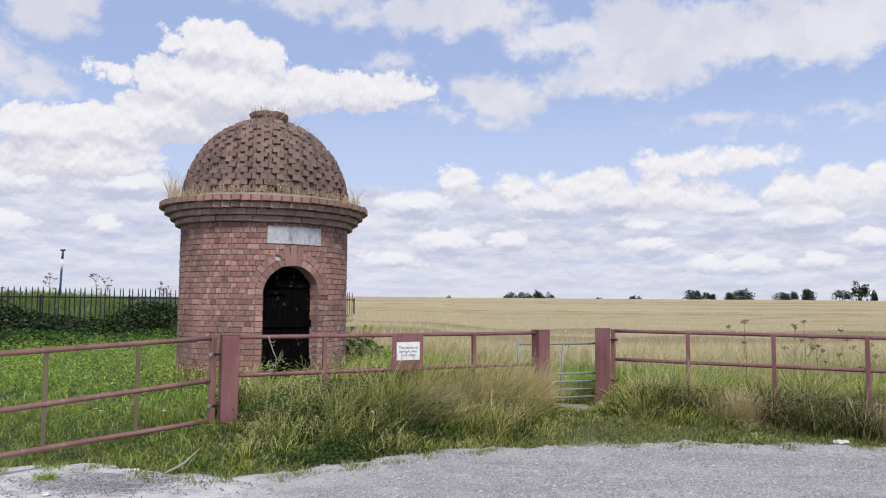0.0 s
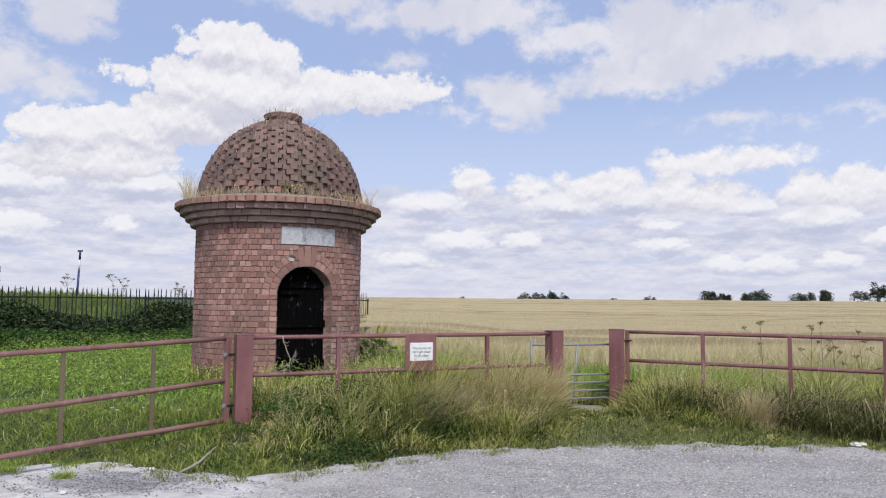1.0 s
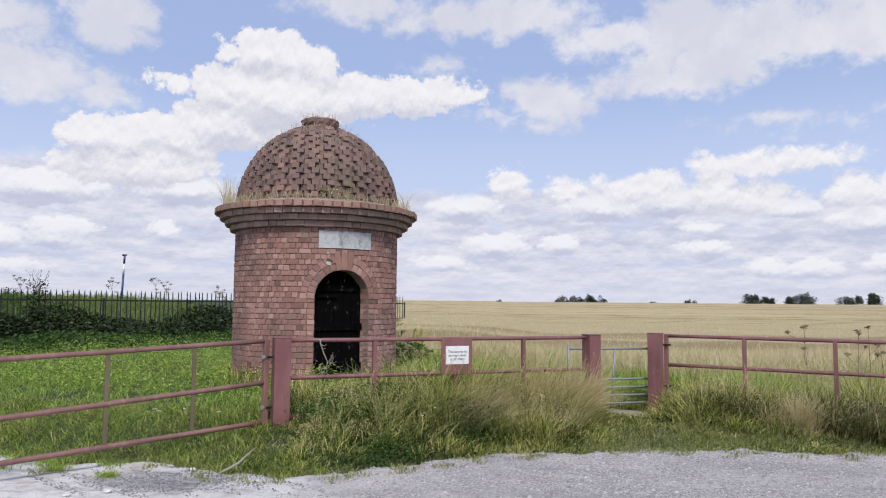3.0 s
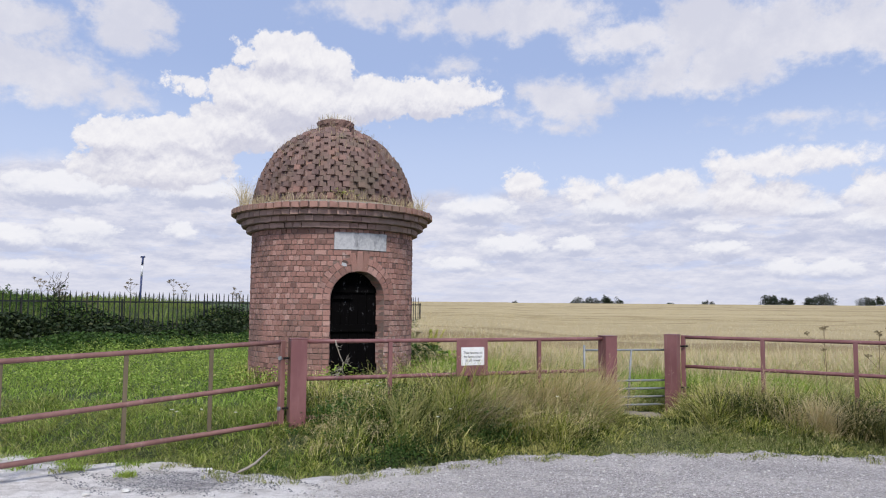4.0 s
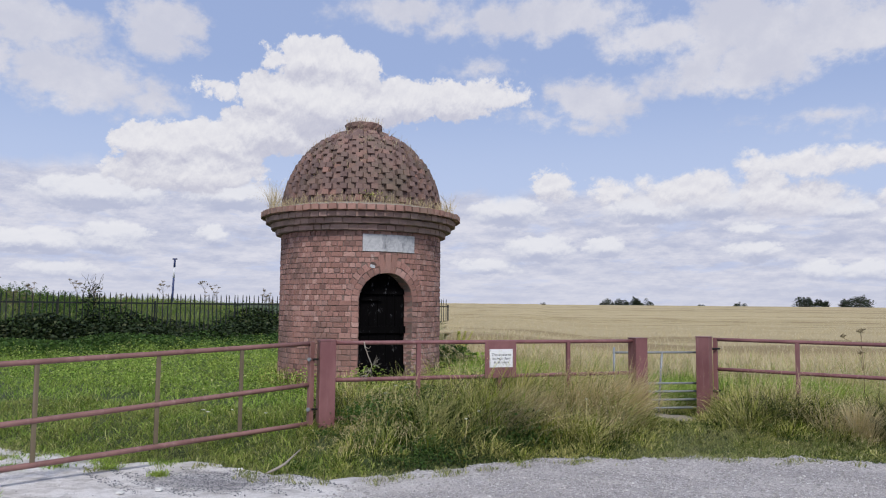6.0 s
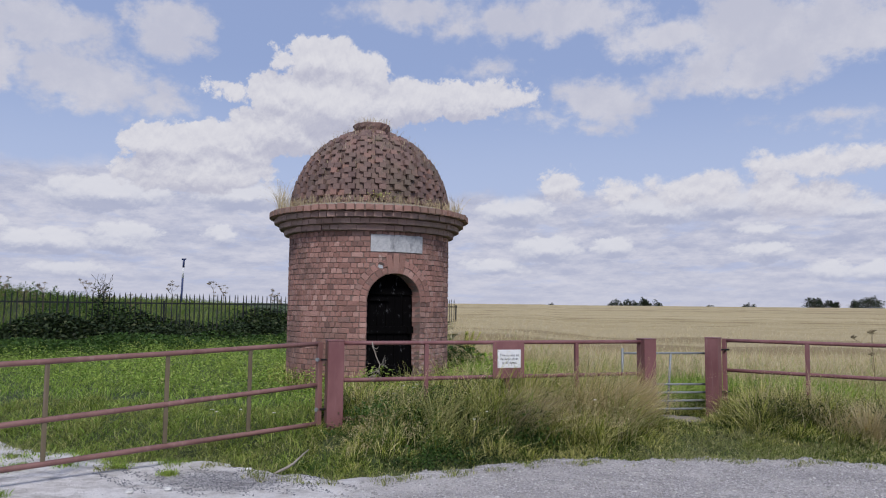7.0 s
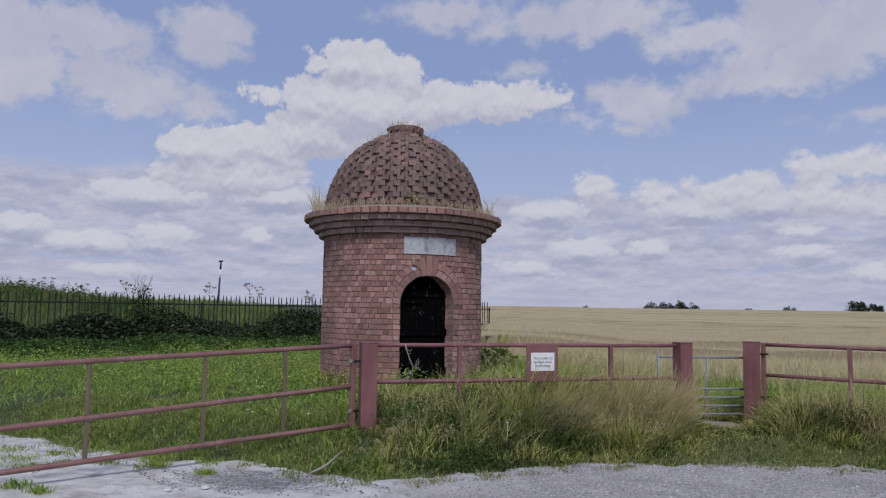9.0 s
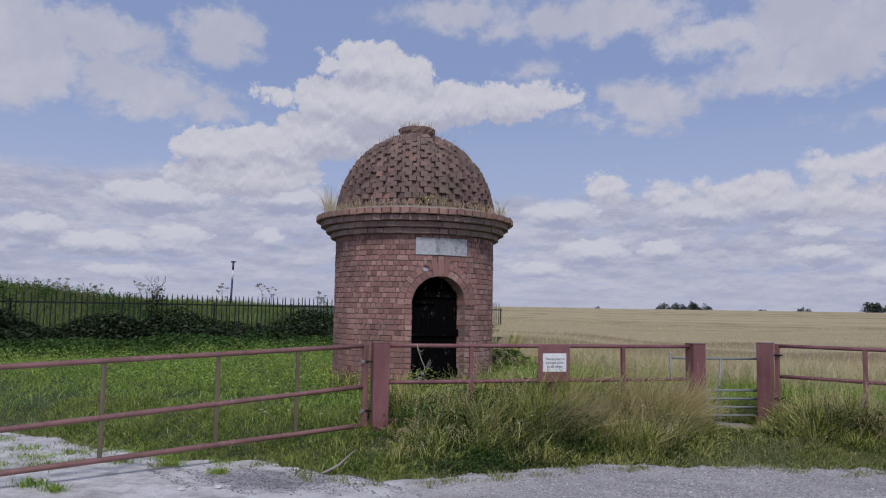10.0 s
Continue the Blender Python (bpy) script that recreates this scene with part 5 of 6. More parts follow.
# weeds along the crest of the bank, and a bramble mound that hides the railings at one end
def bank_weeds(n):
    az, rg = np.radians(RNG.uniform(-46, -31.5, n)), RNG.uniform(26.5, 31, n)
    root = np.column_stack([rg * np.sin(az), rg * np.cos(az)])
    high = RNG.uniform(0.22, 0.62, n) * (1 - 0.55 * steps_between(np.degrees(az), -36.0, -32.0))
    t = RNG.uniform(0.15, 1.0, (n, 26))
    q = np.empty((n, 26, 3))
    q[..., :2] = root[:, None] + RNG.normal(0, 0.11, (n, 26, 2)) * (1.25 - t)[..., None]
    q[..., 2] = land(root[:, 0], root[:, 1])[:, None] + high[:, None] * t
    return tagged(leaves("bank_weeds", q.reshape(-1, 3), 0.075, M_NETTLE, 0.3, 0.4), "tall green weeds along the crest of the bank", "weeds", kind="stuff")


bank_weeds(420)
end = at_az(FENCE_A, FENCE_A + FENCE_D, -43.6)
q = RNG.normal(0, 1, (2600, 3)) * np.array((0.42, 0.35, 0.75))
q[:, 2] = np.abs(q[:, 2]) * np.clip(1.3 - np.abs(q[:, 0]), 0.3, 1)
q = q[q[:, 2] < 1.75]
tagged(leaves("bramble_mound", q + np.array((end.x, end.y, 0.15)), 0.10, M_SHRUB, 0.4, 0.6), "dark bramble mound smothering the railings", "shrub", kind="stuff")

# ivy spire on the railings, with curling dry tendrils
q = RNG.normal(0, 1, (700, 3)) * np.array((0.20, 0.12, 0.5))
q[:, 0] *= np.clip(1.15 - np.abs(q[:, 2]) * 0.6, 0.3, 1)
q = q[np.abs(q[:, 2]) < 0.95]
ivy = thing("ivy", (-12.26, 18.7, 0.0), "dark ivy spire climbing the railings with dry tendrils", "plant")
ob = leaves("ivy_leaves", q + np.array((0, 0, 1.15)), 0.08, M_SHRUB, 0.4, 0.7)
ob.parent = ivy
bm = bmesh.new()
for k in range(7):
    a = random.uniform(-1.2, 1.2)
    pts = [Vector((math.sin(a) * 0.10 * t + 0.05 * math.sin(4 * t + k), 0.05 * math.cos(3 * t + k), 1.7 + 0.16 * t)) for t in (0, 1, 2, 3, 4)]
    tube(bm, pts, [0.010, 0.008, 0.007, 0.006, 0.004], 5)
part("tendrils", bm, M_BARK, ivy)


# trees on the far skyline: bearing, height, spread
def far_tree(az, dist, high, spread, airy, seed):
    rnd = random.Random(seed)
    x, y = dist * math.sin(radians(az)), dist * math.cos(radians(az))
    z = float(land(x, y)) - 0.35
    tree = thing("tree", (x, y, z), "dark green broadleaf tree on the far skyline", "tree", "skyline trees")
    bm = bmesh.new()
    tips = []
    tube(bm, [(0, 0, -0.3), (0.1, 0, high * 0.3), (0.0, 0.1, high * 0.62)], [high * 0.035, high * 0.026, high * 0.014], 6)
    for k in range(7):
        a = rnd.uniform(0, 2 * math.pi)
        z0 = high * rnd.uniform(0.22, 0.55)
        tip = (math.cos(a) * spread * rnd.uniform(0.3, 0.45), math.sin(a) * spread * rnd.uniform(0.3, 0.45), z0 + high * rnd.uniform(0.15, 0.35))
        tube(bm, [(0, 0, z0), ((tip[0]) * 0.5, tip[1] * 0.5, (z0 + tip[2]) / 2 + 0.2), tip], [high * 0.014, high * 0.010, high * 0.004], 5)
        tips.append(tip)
    part("trunk", bm, M_BARK, tree)
    pts = []
    for k in range(7):
        cx, cy = rnd.uniform(-0.5, 0.5) * spread * 0.75, rnd.uniform(-0.5, 0.5) * spread * 0.5
        rad = spread * rnd.uniform(0.14, 0.26)
        top = high * (1 - 0.9 * (abs(cx) / spread) ** 1.2) * rnd.uniform(0.72, 1.0)
        m = int(230 * airy)
        q = RNG.normal(0, 0.55, (m, 3)) * rad
        hgt = np.sqrt(np.clip(1 - (q[:, 0] / rad / 1.25) ** 2, 0.05, 1))
        q[:, 2] = top * hgt * RNG.uniform(0.12 if airy > 0.8 else 0.35, 1.0, m) ** 0.8
        pts.append(q + np.array((cx, cy, 0)))
    pts = np.concatenate(pts)
    ob = leaves("crown", pts, 0.45 * high / 6, M_TREE, 0.3, 0.75)
    ob.parent = tree
    return tree


TREES = [(0.45, 3.3, 3.5, 0.6), (5.32, 5.6, 6.6, 1), (6.43, 5.6, 6.6, 1), (7.31, 6.3, 6.2, 1), (8.28, 5.6, 6.6, 1), (12.18, 2.4, 4.0, 1), (14.87, 4.1, 5.3, 1),
         (19.10, 8.0, 7.1, 1), (19.95, 5.6, 3.5, 0.5), (20.55, 5.6, 3.8, 0.45), (21.40, 5.8, 7.1, 1), (22.48, 6.8, 8.0, 1), (24.99, 5.3, 6.6, 1), (25.74, 6.0, 4.0, 0.55),
         (26.74, 7.3, 6.6, 0.85), (28.87, 7.0, 7.1, 0.55), (29.87, 10.0, 7.5, 0.6), (30.79, 5.3, 2.0, 0.9), (32.05, 7.0, 5.7, 0.9), (33.2, 7.6, 7.5, 1)]
for k, (az, high, spread, airy) in enumerate(TREES):
    far_tree(az, 425 + 12 * math.sin(k * 2.1), high * 1.18 + 0.5, spread * 1.4, airy, 300 + k)


# umbellifers, dry stalks with flat heads
def umbel(at, high, mat, label, heads, seed, category="plant", size=1.0):
    rnd = random.Random(seed)
    u = thing("umbellifer", at, label, category, "umbellifers")
    bm = bmesh.new()
    top = Vector((rnd.uniform(-0.08, 0.08), rnd.uniform(-0.05, 0.05), high))
    tube(bm, [(0, 0, -0.05), top * 0.5 + Vector((0.02, 0, 0)), top], [0.007, 0.005, 0.003], 5)
    hs = [top]
    for k in range(heads - 1):
        z = high * rnd.uniform(0.45, 0.85)
        a = rnd.uniform(0, 6.28)
        reach = rnd.uniform(0.10, 0.26)
        e = Vector((math.cos(a) * reach, math.sin(a) * reach, z + high * rnd.uniform(0.08, 0.22)))
        tube(bm, [(top.x * z / high, top.y * z / high, z), e], [0.004, 0.003], 4)
        hs.append(e)
    part("stem", bm, mat, u)
    for h in hs:
        bm = bmesh.new()
        rad = rnd.uniform(0.05, 0.10) * size
        for j in range(14):
            a, q = rnd.uniform(0, 6.28), rad * math.sqrt(rnd.random())
            e = h + Vector((math.cos(a) * q, math.sin(a) * q, 0.07 * size - q * 0.45 + rnd.uniform(-0.015, 0.015)))
            tube(bm, [h, e], [0.002, 0.002], 3, False)
            bmesh.ops.create_icosphere(bm, subdivisions=1, radius=rnd.uniform(0.010, 0.018) * size ** 0.5, matrix=Matrix.Translation(e) @ Matrix.Diagonal((1, 1, 0.5, 1)))
        part("flower_head", bm, mat, u)
    return u


# on the bank (bearing, range, height)
for k, (az, rg, high) in enumerate([(-41.0, 24, 1.0), (-39.5, 25, 1.1), (-36.9, 26, 0.9), (-34.2, 27, 0.95), (-31.2, 26, 0.9), (-28.5, 29, 1.1), (-25.6, 30, 1.1), (-24.9, 30, 1.0), (-21.4, 31, 1.0), (-20.9, 31, 0.9), (-33.0, 27, 0.8), (-37.8, 25, 0.8)]):
    x, y = rg * math.sin(radians(az)), rg * math.cos(radians(az))
    umbel((x, y, float(land(x, y))), high + 0.25, M_SEED, "tall dry umbellifer stalk with seed heads on the bank", 8, 400 + k, "plant", 1.15)
# beyond the second gate
for k, (az, rg, high) in enumerate([(22.6, 12.4, 1.12), (25.6, 13.0, 1.10), (26.4, 12.6, 1.16), (28.9, 12.2, 1.05), (27.2, 12.9, 0.95), (30.2, 12.2, 0.85)]):
    x, y = rg * math.sin(radians(az)), rg * math.cos(radians(az))
    umbel((x, y, float(land(x, y))), high, M_SEED, "brown hogweed stalk gone to seed in the grass", 4, 430 + k, "plant", 0.75)

# plants that have rooted on the tower
def tower_tufts(n, radius, z, high, spread, label, deg0=0.0, deg1=360.0):
    d = np.radians(RNG.uniform(deg0, deg1, n))
    rr = radius + RNG.uniform(-spread, spread, n)
    p = np.column_stack([TX + rr * np.cos(d), TY + rr * np.sin(d)])
    return tagged(blades("tuft", p, high, 0.0042, M_HAY, 0.35, (0.05, 0), np.full(n, z)), label, "grass", kind="stuff")


tower_tufts(1400, 1.47, 3.03, 0.06, 0.09, "short dry grass on the cornice ledge")
tower_tufts(1450, 1.40, 3.05, 0.21, 0.09, "dry grass wisps on the cornice ledge")
tower_tufts(130, 1.49, 3.03, 0.62, 0.06, "tall dry grass on the cornice", FRONT - 105, FRONT - 70)
tower_tufts(44, 1.49, 3.03, 0.46, 0.06, "tall dry grass on the cornice", FRONT + 70, FRONT + 110)
tower_tufts(170, 0.20, 4.60, 0.15, 0.12, "dry grass growing on the dome's cap")


def dome_tufts(n):
    d = np.radians(RNG.uniform(0, 360, n))
    t = RNG.uniform(0.35, 1.35, n)
    rr = (A_DOME) * np.cos(t)
    p = np.column_stack([TX + rr * np.cos(d), TY + rr * np.sin(d)])
    return tagged(blades("tuft", p, 0.19, 0.0035, M_HAY, 0.4, (0.05, 0), H_DOME + B_DOME * np.sin(t) - 0.02), "thin dry stems between the dome's bricks", "grass", kind="stuff")


dome_tufts(620)
fa = radians(FRONT + 6)
q = RNG.normal(0, 1, (80, 3)) * np.array((0.10, 0.05, 0.035)) + np.array((TX + 1.38 * math.cos(fa), TY + 1.38 * math.sin(fa), 3.20))
tagged(leaves("rooted_weed", q, 0.035, M_GRASS, 0.4, 0.5), "small green weed rooted among the dome's bricks", "weeds", kind="stuff")

# leafy plants about the tower's foot and the verge
def bush(at, wide, high, n, size, mat, name, label):
    q = RNG.normal(0, 1, (n, 3)) * np.array((wide, wide, high)) * 0.42
    q = np.clip(q, -0.75 * np.array((wide, wide, high)), 0.75 * np.array((wide, wide, high)))
    q[:, 2] = np.abs(q[:, 2])
    z = float(land(at[0], at[1]))
    return tagged(leaves(name, q + np.array((at[0], at[1], z)), size, mat, 0.45, 0.55), label, "shrub", "leafy plants", "stuff")


bush((-1.55, 13.2), 0.45, 0.85, 700, 0.09, M_NETTLE, "nettle_clump", "clump of green nettles beside the tower")
bush((-1.0, 13.0), 0.40, 0.6, 450, 0.09, M_LAWN, "weed_clump", "fresh green weeds beside the tower")
bush((-1.3, 8.95), 0.30, 0.55, 420, 0.05, M_LAWN, "mugwort_clump", "yellow-green leafy weed growing through the rails")
bush((-0.75, 9.1), 0.26, 0.62, 260, 0.05, M_GRASS, "mugwort_clump", "yellow-green leafy weed growing through the rails")
bush((-1.75, 7.6), 0.30, 0.42, 300, 0.040, M_NETTLE, "verge_herb", "leafy green herb in the verge")
bush((-0.2, 8.2), 0.32, 0.36, 300, 0.040, M_NETTLE, "verge_herb", "leafy green herb in the verge")


# pale stems bent over the rails and against the post
for x, y, high, many in ((1.12, 9.38, 0.95, 90), (1.3, 9.42, 0.9, 60), (0.5, 9.1, 0.8, 70), (-0.1, 8.75, 0.75, 60), (3.2, 9.9, 0.75, 60), (4.6, 9.1, 0.75, 60), (5.6, 8.6, 0.75, 50)):
    q = RNG.normal(0, 1, (many, 2))
    tagged(blades("bent_stems", q * 0.10 + np.array((x, y)), high, 0.005, M_DRY, 0.35, (0.22, -0.18), None, 1.0, q * 0.15), "pale seeding stems bent over the rails", "grass", "bent stems", "stuff")

# brown docks gone to seed behind the rails
for x, y, wide, high, many in ((-1.35, 8.95, 0.22, 0.95, 420), (-1.05, 9.0, 0.2, 0.85, 380), (-0.75, 9.0, 0.2, 0.78, 320), (-1.55, 8.9, 0.14, 0.75, 200), (-0.95, 8.55, 0.16, 0.7, 220)):
    t = RNG.uniform(0.35, 1.0, many)
    stem = RNG.integers(0, 7, many)
    sway = RNG.normal(0, wide, (7, 2))
    q = np.column_stack([np.array((x, y)) + sway[stem] * t[:, None] + RNG.normal(0, 0.025, (many, 2)), float(land(x, y)) + (high - 0.25) * t * (0.75 + 0.07 * stem)])
    tagged(leaves("dock", q, 0.030, M_DOCK, 0.3, 0.45), "brown dock gone to seed behind the rails", "plant", "docks", "stuff")


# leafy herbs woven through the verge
# some herbs share the green that carries the verge's shade
HERB = [M_NETTLE, M_SHADE_GREEN, M_NETTLE, M_NETTLE, M_SHADE_GREEN]
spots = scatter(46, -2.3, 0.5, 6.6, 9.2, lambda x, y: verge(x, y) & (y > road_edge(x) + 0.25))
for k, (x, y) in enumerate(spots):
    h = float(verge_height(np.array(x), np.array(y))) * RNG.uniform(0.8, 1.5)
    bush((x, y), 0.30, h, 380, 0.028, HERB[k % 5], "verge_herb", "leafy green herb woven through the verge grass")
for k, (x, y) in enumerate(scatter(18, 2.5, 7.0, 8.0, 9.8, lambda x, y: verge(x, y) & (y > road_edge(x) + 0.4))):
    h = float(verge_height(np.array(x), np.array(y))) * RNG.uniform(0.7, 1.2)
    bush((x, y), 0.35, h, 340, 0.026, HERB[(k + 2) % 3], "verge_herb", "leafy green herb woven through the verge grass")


# dark leaves colour in the shaded gaps of the verge
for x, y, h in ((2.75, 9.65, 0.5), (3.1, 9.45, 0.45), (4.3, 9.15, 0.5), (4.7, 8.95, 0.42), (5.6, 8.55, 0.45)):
    bush((x, y), 0.38, h, 520, 0.035, M_SHADE_GREEN, "dark_herb", "dark leaves standing for a shaded gap in the verge grass")


def fern(at, high, seed):
    """A spray of arching dark fronds."""
    rnd = random.Random(seed)
    f = thing("fern", at, "dark green spray of arching fronds in the grass", "plant", "ferns")
    for k in range(6):
        a = rnd.uniform(-0.1, 0.9)
        bm = bmesh.new()
        pts = [Vector((math.sin(a) * high * 0.7 * t ** 1.6, rnd.uniform(-0.02, 0.02), high * t)) for t in (0, 0.3, 0.6, 0.85, 1.0)]
        tube(bm, pts, [0.008, 0.007, 0.006, 0.004, 0.002], 4)
        for j in range(16):
            t = 0.4 + 0.6 * j / 16
            c = Vector((math.sin(a) * high * 0.7 * t ** 1.6, 0, high * t))
            for side in (-1, 1):
                e = c + Vector((side * 0.10 * (1.15 - t) + 0.03, rnd.uniform(-0.03, 0.03), 0.05))
                w2 = Vector((0.0, 0.012, 0.02))
                bm.faces.new([bm.verts.new(c), bm.verts.new((c + e) / 2 + w2), bm.verts.new(e), bm.verts.new((c + e) / 2 - w2)])
        part("frond", bm, M_GRASS, f)
    return f


fern((-1.50, 13.6, float(land(-1.50, 13.6))), 0.82, 1)

# ---- small things on the ground ----
def stick(name, pts, radii, label, mat=M_STICK):
    bm = bmesh.new()
    tube(bm, pts, radii, 7)
    return tagged(part(name, bm, mat), label, "branch")


stick("stick", [(-2.37, 6.28, 0.02), (-2.33, 6.34, 0.035), (-2.30, 6.42, 0.045), (-2.26, 6.48, 0.07), (-2.25, 6.56, 0.09), (-2.19, 6.69, 0.16)], [0.006, 0.012, 0.013, 0.012, 0.010, 0.005], "pale dead stick lying on the verge")
branch = thing("dead_branch", (-1.84, 7.78, 0.0), "pale dead branch hooked over the rail", "branch")
bm = bmesh.new()
tube(bm, [(-0.02, 0.0, 1.12), (-0.012, 0.01, 1.06), (0.004, 0.03, 1.01), (0.023, 0.02, 0.96), (0.062, 0.03, 0.875), (0.10, 0.04, 0.865), (0.150, 0.04, 0.84)], [0.006, 0.008, 0.006, 0.0055, 0.005, 0.004, 0.002], 6)
tube(bm, [(-0.012, 0.01, 1.06), (0.03, 0.0, 1.045), (0.055, 0.0, 1.07)], [0.005, 0.004, 0.002], 5)
tube(bm, [(0.004, 0.03, 1.01), (0.04, 0.02, 1.02)], [0.004, 0.002], 5)
tube(bm, [(0.062, 0.03, 0.875), (0.055, 0.02, 0.82), (0.018, 0.03, 0.76), (0.0, 0.02, 0.70)], [0.0045, 0.004, 0.003, 0.002], 5)
part("limb", bm, M_STICK, branch)
bm = bmesh.new()
for a, e in (((0.07, 0.03, 0.87), (0.13, 0.02, 0.98)), ((0.08, 0.03, 0.87), (0.115, 0.04, 0.95)), ((0.055, 0.02, 0.82), (-0.06, 0.03, 0.765)), ((0.018, 0.03, 0.76), (-0.075, 0.02, 0.72)),
             ((0.05, 0.02, 0.80), (-0.02, 0.05, 0.83)), ((0.05, 0.02, 0.82), (0.075, 0.03, 0.72)), ((0.10, 0.04, 0.865), (0.15, 0.03, 0.90)), ((0.03, 0.02, 0.78), (-0.05, 0.0, 0.69))):
    a, e = Vector(a), Vector(e)
    for k in range(3):
        f = e + Vector((random.uniform(-0.03, 0.03), random.uniform(-0.03, 0.03), random.uniform(-0.03, 0.03)))
        b = a.lerp(f, random.uniform(0.3, 0.7)) + Vector((random.uniform(-0.012, 0.012), 0, random.uniform(-0.012, 0.012)))
        tube(bm, [a, b, f], [0.0022, 0.0017, 0.001], 4)
part("twigs", bm, M_STICK, branch)

# bare trodden earth at the small gate
bm = bmesh.new()
ring = []
for k in range(40):
    a = 2 * math.pi * k / 40
    q = 1 + 0.16 * math.sin(3 * a) + 0.10 * math.sin(7 * a + 1)
    ring.append((1.80 + math.cos(a) * 0.36 * q, 10.10 + math.sin(a) * 0.40 * q))
mid = bm.verts.new((1.80, 10.10, float(land(1.80, 10.10)) + 0.02))
vs = [bm.verts.new((x, y, float(land(x, y)) + 0.006)) for x, y in ring]
for k in range(40):
    bm.faces.new((mid, vs[k], vs[(k + 1) % 40]))
tagged(part("bare_earth", bm, M_EARTH, None, "", True), "bare pale earth worn by feet at the gate", "ground", kind="structure")


def stones(name, n, x0, x1, y0, y1, small, big, label, keep, mat=M_PEBBLE):
    """Loose stones, each a rough six-sided lump."""
    p = scatter(n, x0, x1, y0, y1, keep)
    size = small * (big / small) ** (RNG.uniform(0, 1, n) ** 2.2)
    unit = np.array([(sx, sy, sz) for sz in (-0.5, 0.5) for sx, sy in ((-1, -1), (1, -1), (1, 1), (-1, 1))]) * 0.5
    V = unit[None] * (1 + RNG.uniform(-0.45, 0.45, (n, 8, 3)))
    V[:, 4:, :2] *= 0.65
    a = RNG.uniform(0, 6.28, n)
    c, s = np.cos(a)[:, None], np.sin(a)[:, None]
    X, Y = V[..., 0] * c - V[..., 1] * s, V[..., 0] * s + V[..., 1] * c
    z = road_height(p[:, 0], p[:, 1])
    V = np.stack([X * size[:, None] + p[:, :1], Y * size[:, None] * 0.8 + p[:, 1:], V[..., 2] * size[:, None] * 0.9 + z[:, None] + size[:, None] * 0.2], -1)
    q = np.array([(4, 5, 6, 7), (0, 1, 5, 4), (1, 2, 6, 5), (2, 3, 7, 6), (3, 0, 4, 7)])
    Q = (np.arange(n)[:, None, None] * 8 + q[None]).reshape(-1, 4)
    return tagged(sheet(name, V.reshape(-1, 3), Q, mat), label, "gravel", kind="stuff")


stones("gravel", 27000, -7, 7.5, 4.4, 8.6, 0.006, 0.026, "loose grey and white stone chippings", lambda x, y: (y < road_edge(x) + 0.05) & ((x > 0.3 * y - 3.4) | (RNG.uniform(0, 1, len(x)) < 0.012)))


stones("tar_chippings", 2600, -4.3, -1.4, 5.3, 6.7, 0.005, 0.017, "coarser dark and pale stones on the worn patch", lambda x, y: (y < road_edge(x) - 0.05) & (np.hypot((x + 2.75) / 1.25, (y - 6.05) / 0.5) < 0.6 + 0.4 * np.sin(x * 7.0 + y * 11.0) ** 2), M_TARSTONE)


def rock(at, size, label, seed):
    bm = bmesh.new()
    bmesh.ops.create_icosphere(bm, subdivisions=2, radius=size)
    rnd = random.Random(seed)
    off = Vector((rnd.uniform(0, 9), 0, 0))
    for v in bm.verts:
        v.co *= 1 + 0.45 * noise.noise(v.co / size * 1.3 + off)
        v.co.z *= 0.42
    ob = part("stone", bm, M_CHALKSTONE)
    ob.matrix_world = pose(*at)
    return tagged(ob, label, "stone", "loose stones")


for k, (x, y, s) in enumerate([(4.33, 8.02, 0.05), (4.42, 8.05, 0.04), (-0.52, 7.02, 0.035), (-0.46, 7.08, 0.03), (-2.95, 6.60, 0.03), (-2.70, 6.50, 0.03), (-3.05, 5.70, 0.035), (-3.3, 5.55, 0.03)]):
    rock((x, y, float(max(land(x, y), -0.01)) + s * 0.3), s, "pale loose stone lying at the track edge", 500 + k)

# tufts in the chalk of the gateway
for k, (x, y, r) in enumerate([(-4.55, 5.35, 0.16), (-4.25, 5.25, 0.10), (-5.3, 6.25, 0.22), (-5.0, 6.55, 0.25), (-5.7, 6.6, 0.2), (-4.4, 6.3, 0.14), (-5.2, 5.6, 0.15), (-4.75, 6.15, 0.12), (-4.95, 5.95, 0.22), (-5.45, 5.85, 0.2), (-5.9, 6.2, 0.25), (-6.3, 6.9, 0.3), (-3.9, 6.35, 0.12), (-4.1, 6.55, 0.2), (-4.7, 6.75, 0.25), (-3.5, 6.6, 0.18), (-5.6, 5.3, 0.2), (-3.3, 6.15, 0.08), (-5.0, 5.15, 0.12)]):
    q = np.column_stack([RNG.normal(x, r * 0.5, 150), RNG.normal(y, r * 0.35, 150)])
    tagged(blades("grass_tuft", q, 0.07, 0.007, M_LAWN, 0.6, (0.1, 0), np.full(150, -0.01)), "small green tuft growing in the chalk", "grass", "tufts in the chalk", "stuff")

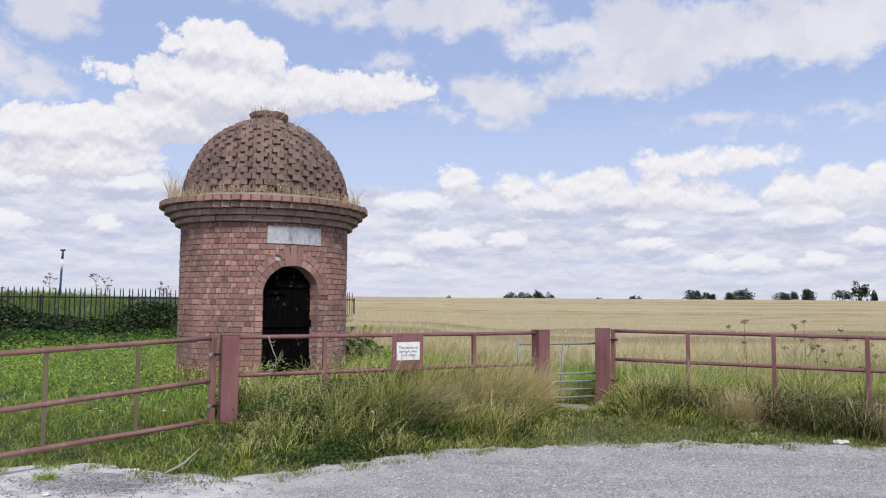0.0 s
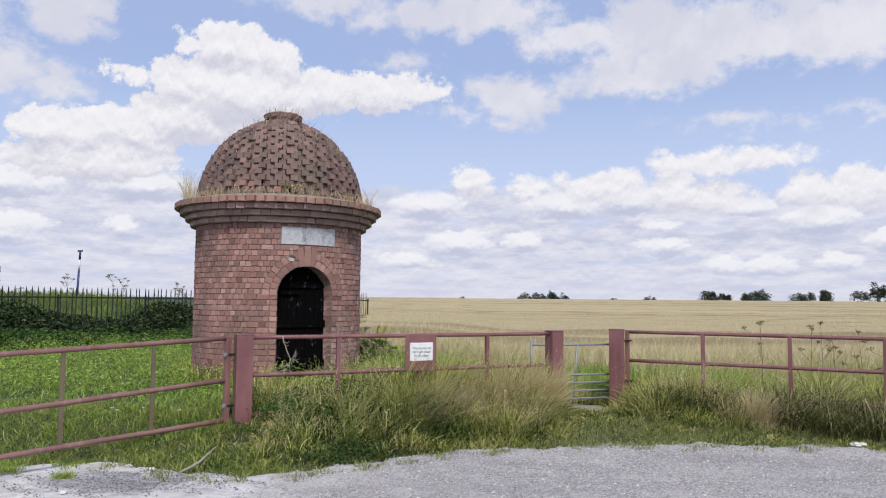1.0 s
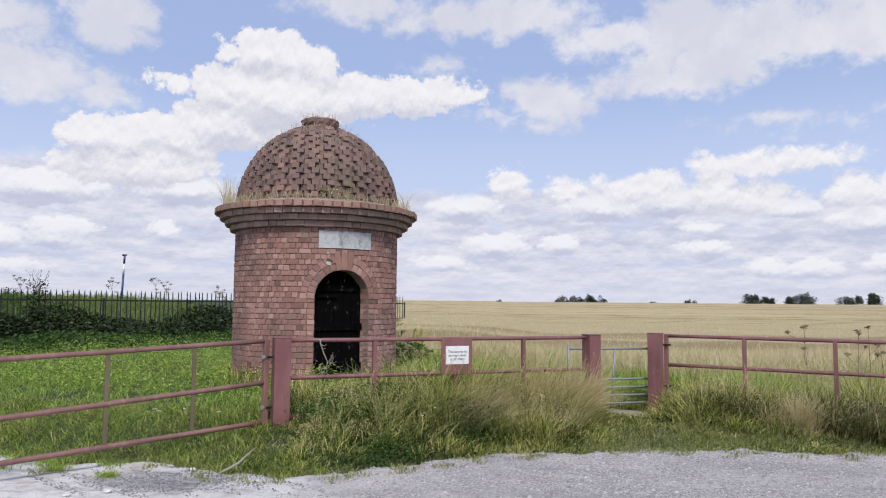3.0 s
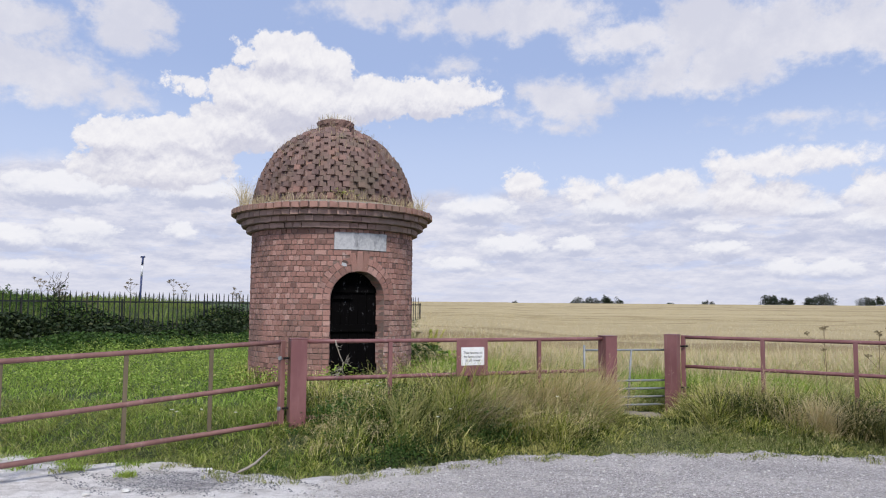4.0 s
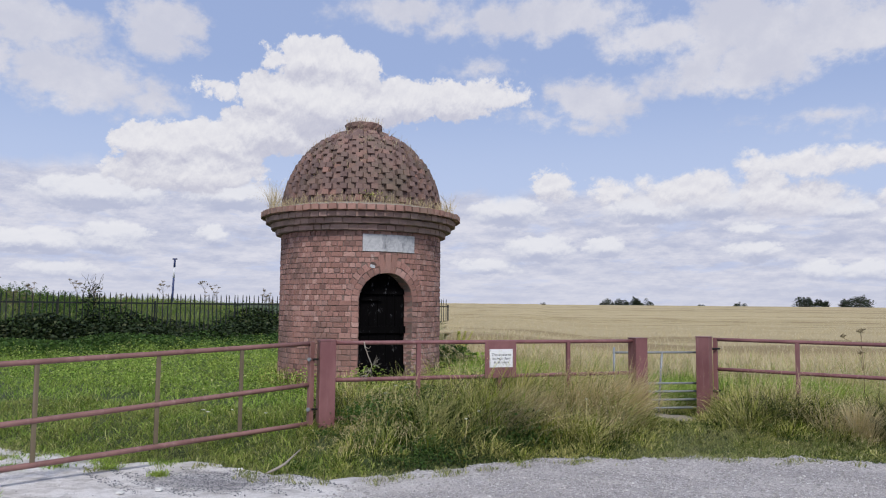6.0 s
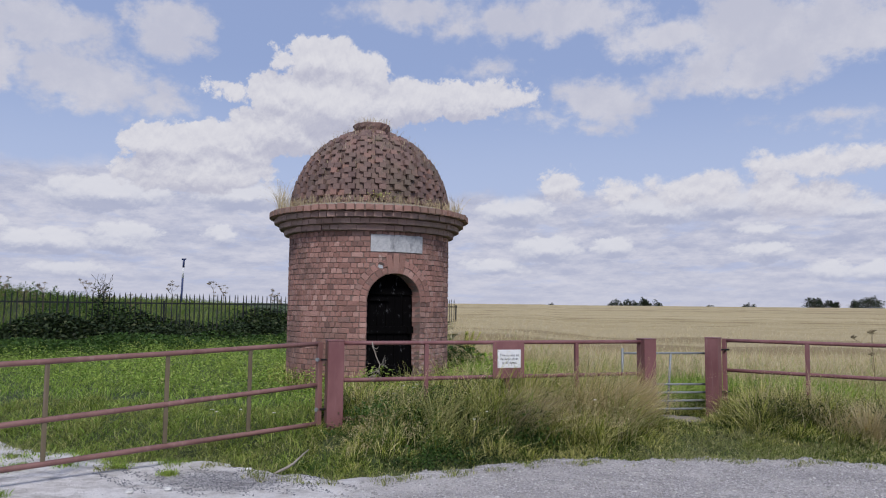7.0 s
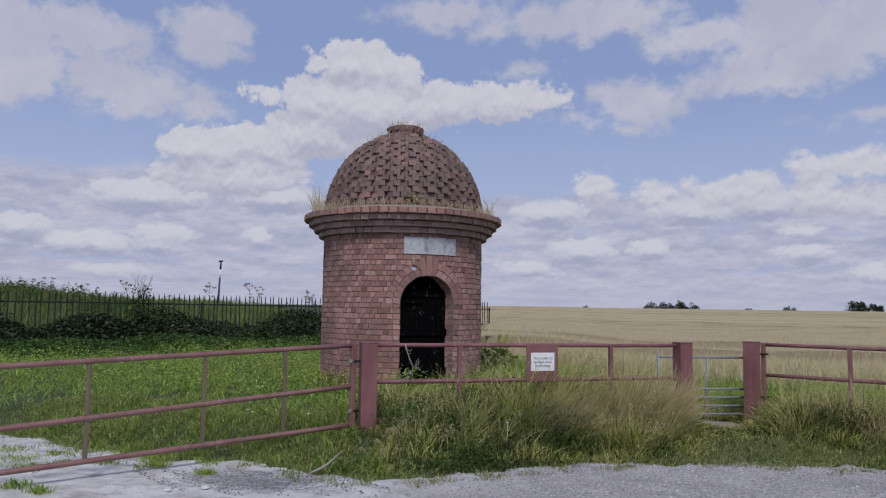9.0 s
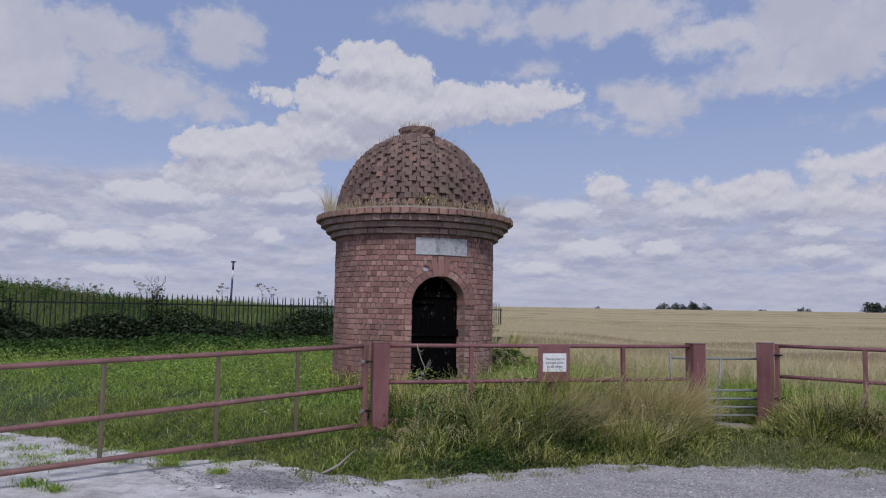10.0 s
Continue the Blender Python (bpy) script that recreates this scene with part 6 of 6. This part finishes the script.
# small white flowers
for k, (x, y, z) in enumerate([(-0.72, 7.55, 0.36), (-0.60, 7.7, 0.42), (-1.55, 8.6, 0.55), (-1.75, 8.4, 0.50), (-1.65, 8.5, 0.58), (-1.45, 8.75, 0.52), (-1.50, 8.5, 0.6), (-1.85, 8.2, 0.45), (0.55, 8.3, 0.5), (-3.6, 7.7, 0.33), (-3.4, 7.9, 0.33), (-3.75, 7.9, 0.32), (-2.9, 7.6, 0.35)]):
    f = thing("white_flower", (x, y, float(land(x, y))), "small white yarrow flower head on a thin stem", "flower", "white flowers")
    bm = bmesh.new()
    hgt = z - float(land(x, y))
    tube(bm, [(0, 0, 0), (0.01, 0, hgt)], [0.003, 0.002], 4)
    part("stem", bm, M_GRASS, f)
    bm = bmesh.new()
    for j in range(9):
        a, q = random.uniform(0, 6.28), 0.018 * math.sqrt(random.random())
        bmesh.ops.create_icosphere(bm, subdivisions=1, radius=0.007, matrix=Matrix.Translation((0.01 + math.cos(a) * q, math.sin(a) * q, hgt)) @ Matrix.Diagonal((1, 1, 0.6, 1)))
    part("flower_head", bm, M_FLOWER, f)


# ---- bricks of the tower ----
pcs, shp = wall_bricks()
lay(pcs, shp, M_BRICK, "brick", tower, 300, "weathered red brickwork of the round wall")
pcs, shp = doorway_bricks()
lay(pcs, shp, M_BRICK, "arch_brick", tower, 300, "")
# the missing brick's dark hole is painted on a slightly raised plate
broken = under(new("broken_brick"), tower, "brick broken out of the arch, its lime bed showing")
broken.matrix_local = on_round(DOOR_AT + math.degrees(-0.235 / R_WALL), R_WALL + 0.002, 2.125, 0, 0.5)
for name, mat, outline in (("lime_bed", M_STONE, ((-0.035, -0.04), (0.0, -0.042), (0.045, -0.022), (0.052, 0.025), (0.01, 0.042), (-0.045, 0.03))),
                           ("hollow", M_HOLE_SHADE, ((-0.055, 0.0), (-0.03, 0.005), (0.03, 0.02), (0.055, 0.03), (0.012, 0.052), (-0.045, 0.045)))):
    bm = bmesh.new()
    face = bm.faces.new([bm.verts.new((x, -0.004 if mat is M_HOLE_SHADE else 0.0, z)) for x, z in outline])
    for v in [g for g in bmesh.ops.extrude_face_region(bm, geom=[face])["geom"] if isinstance(g, bmesh.types.BMVert)]:
        v.co.y += 0.03
    bmesh.ops.recalc_face_normals(bm, faces=bm.faces)
    part(name, bm, mat, broken)
pcs, shp = key_bricks()
lay(pcs, shp, M_ARCH, "key_brick", tower, 300, "")
pcs, shp = dome_bricks()
lay(pcs, shp, M_DOME, "brick", dome, 300, "stepped brickwork of the dome")
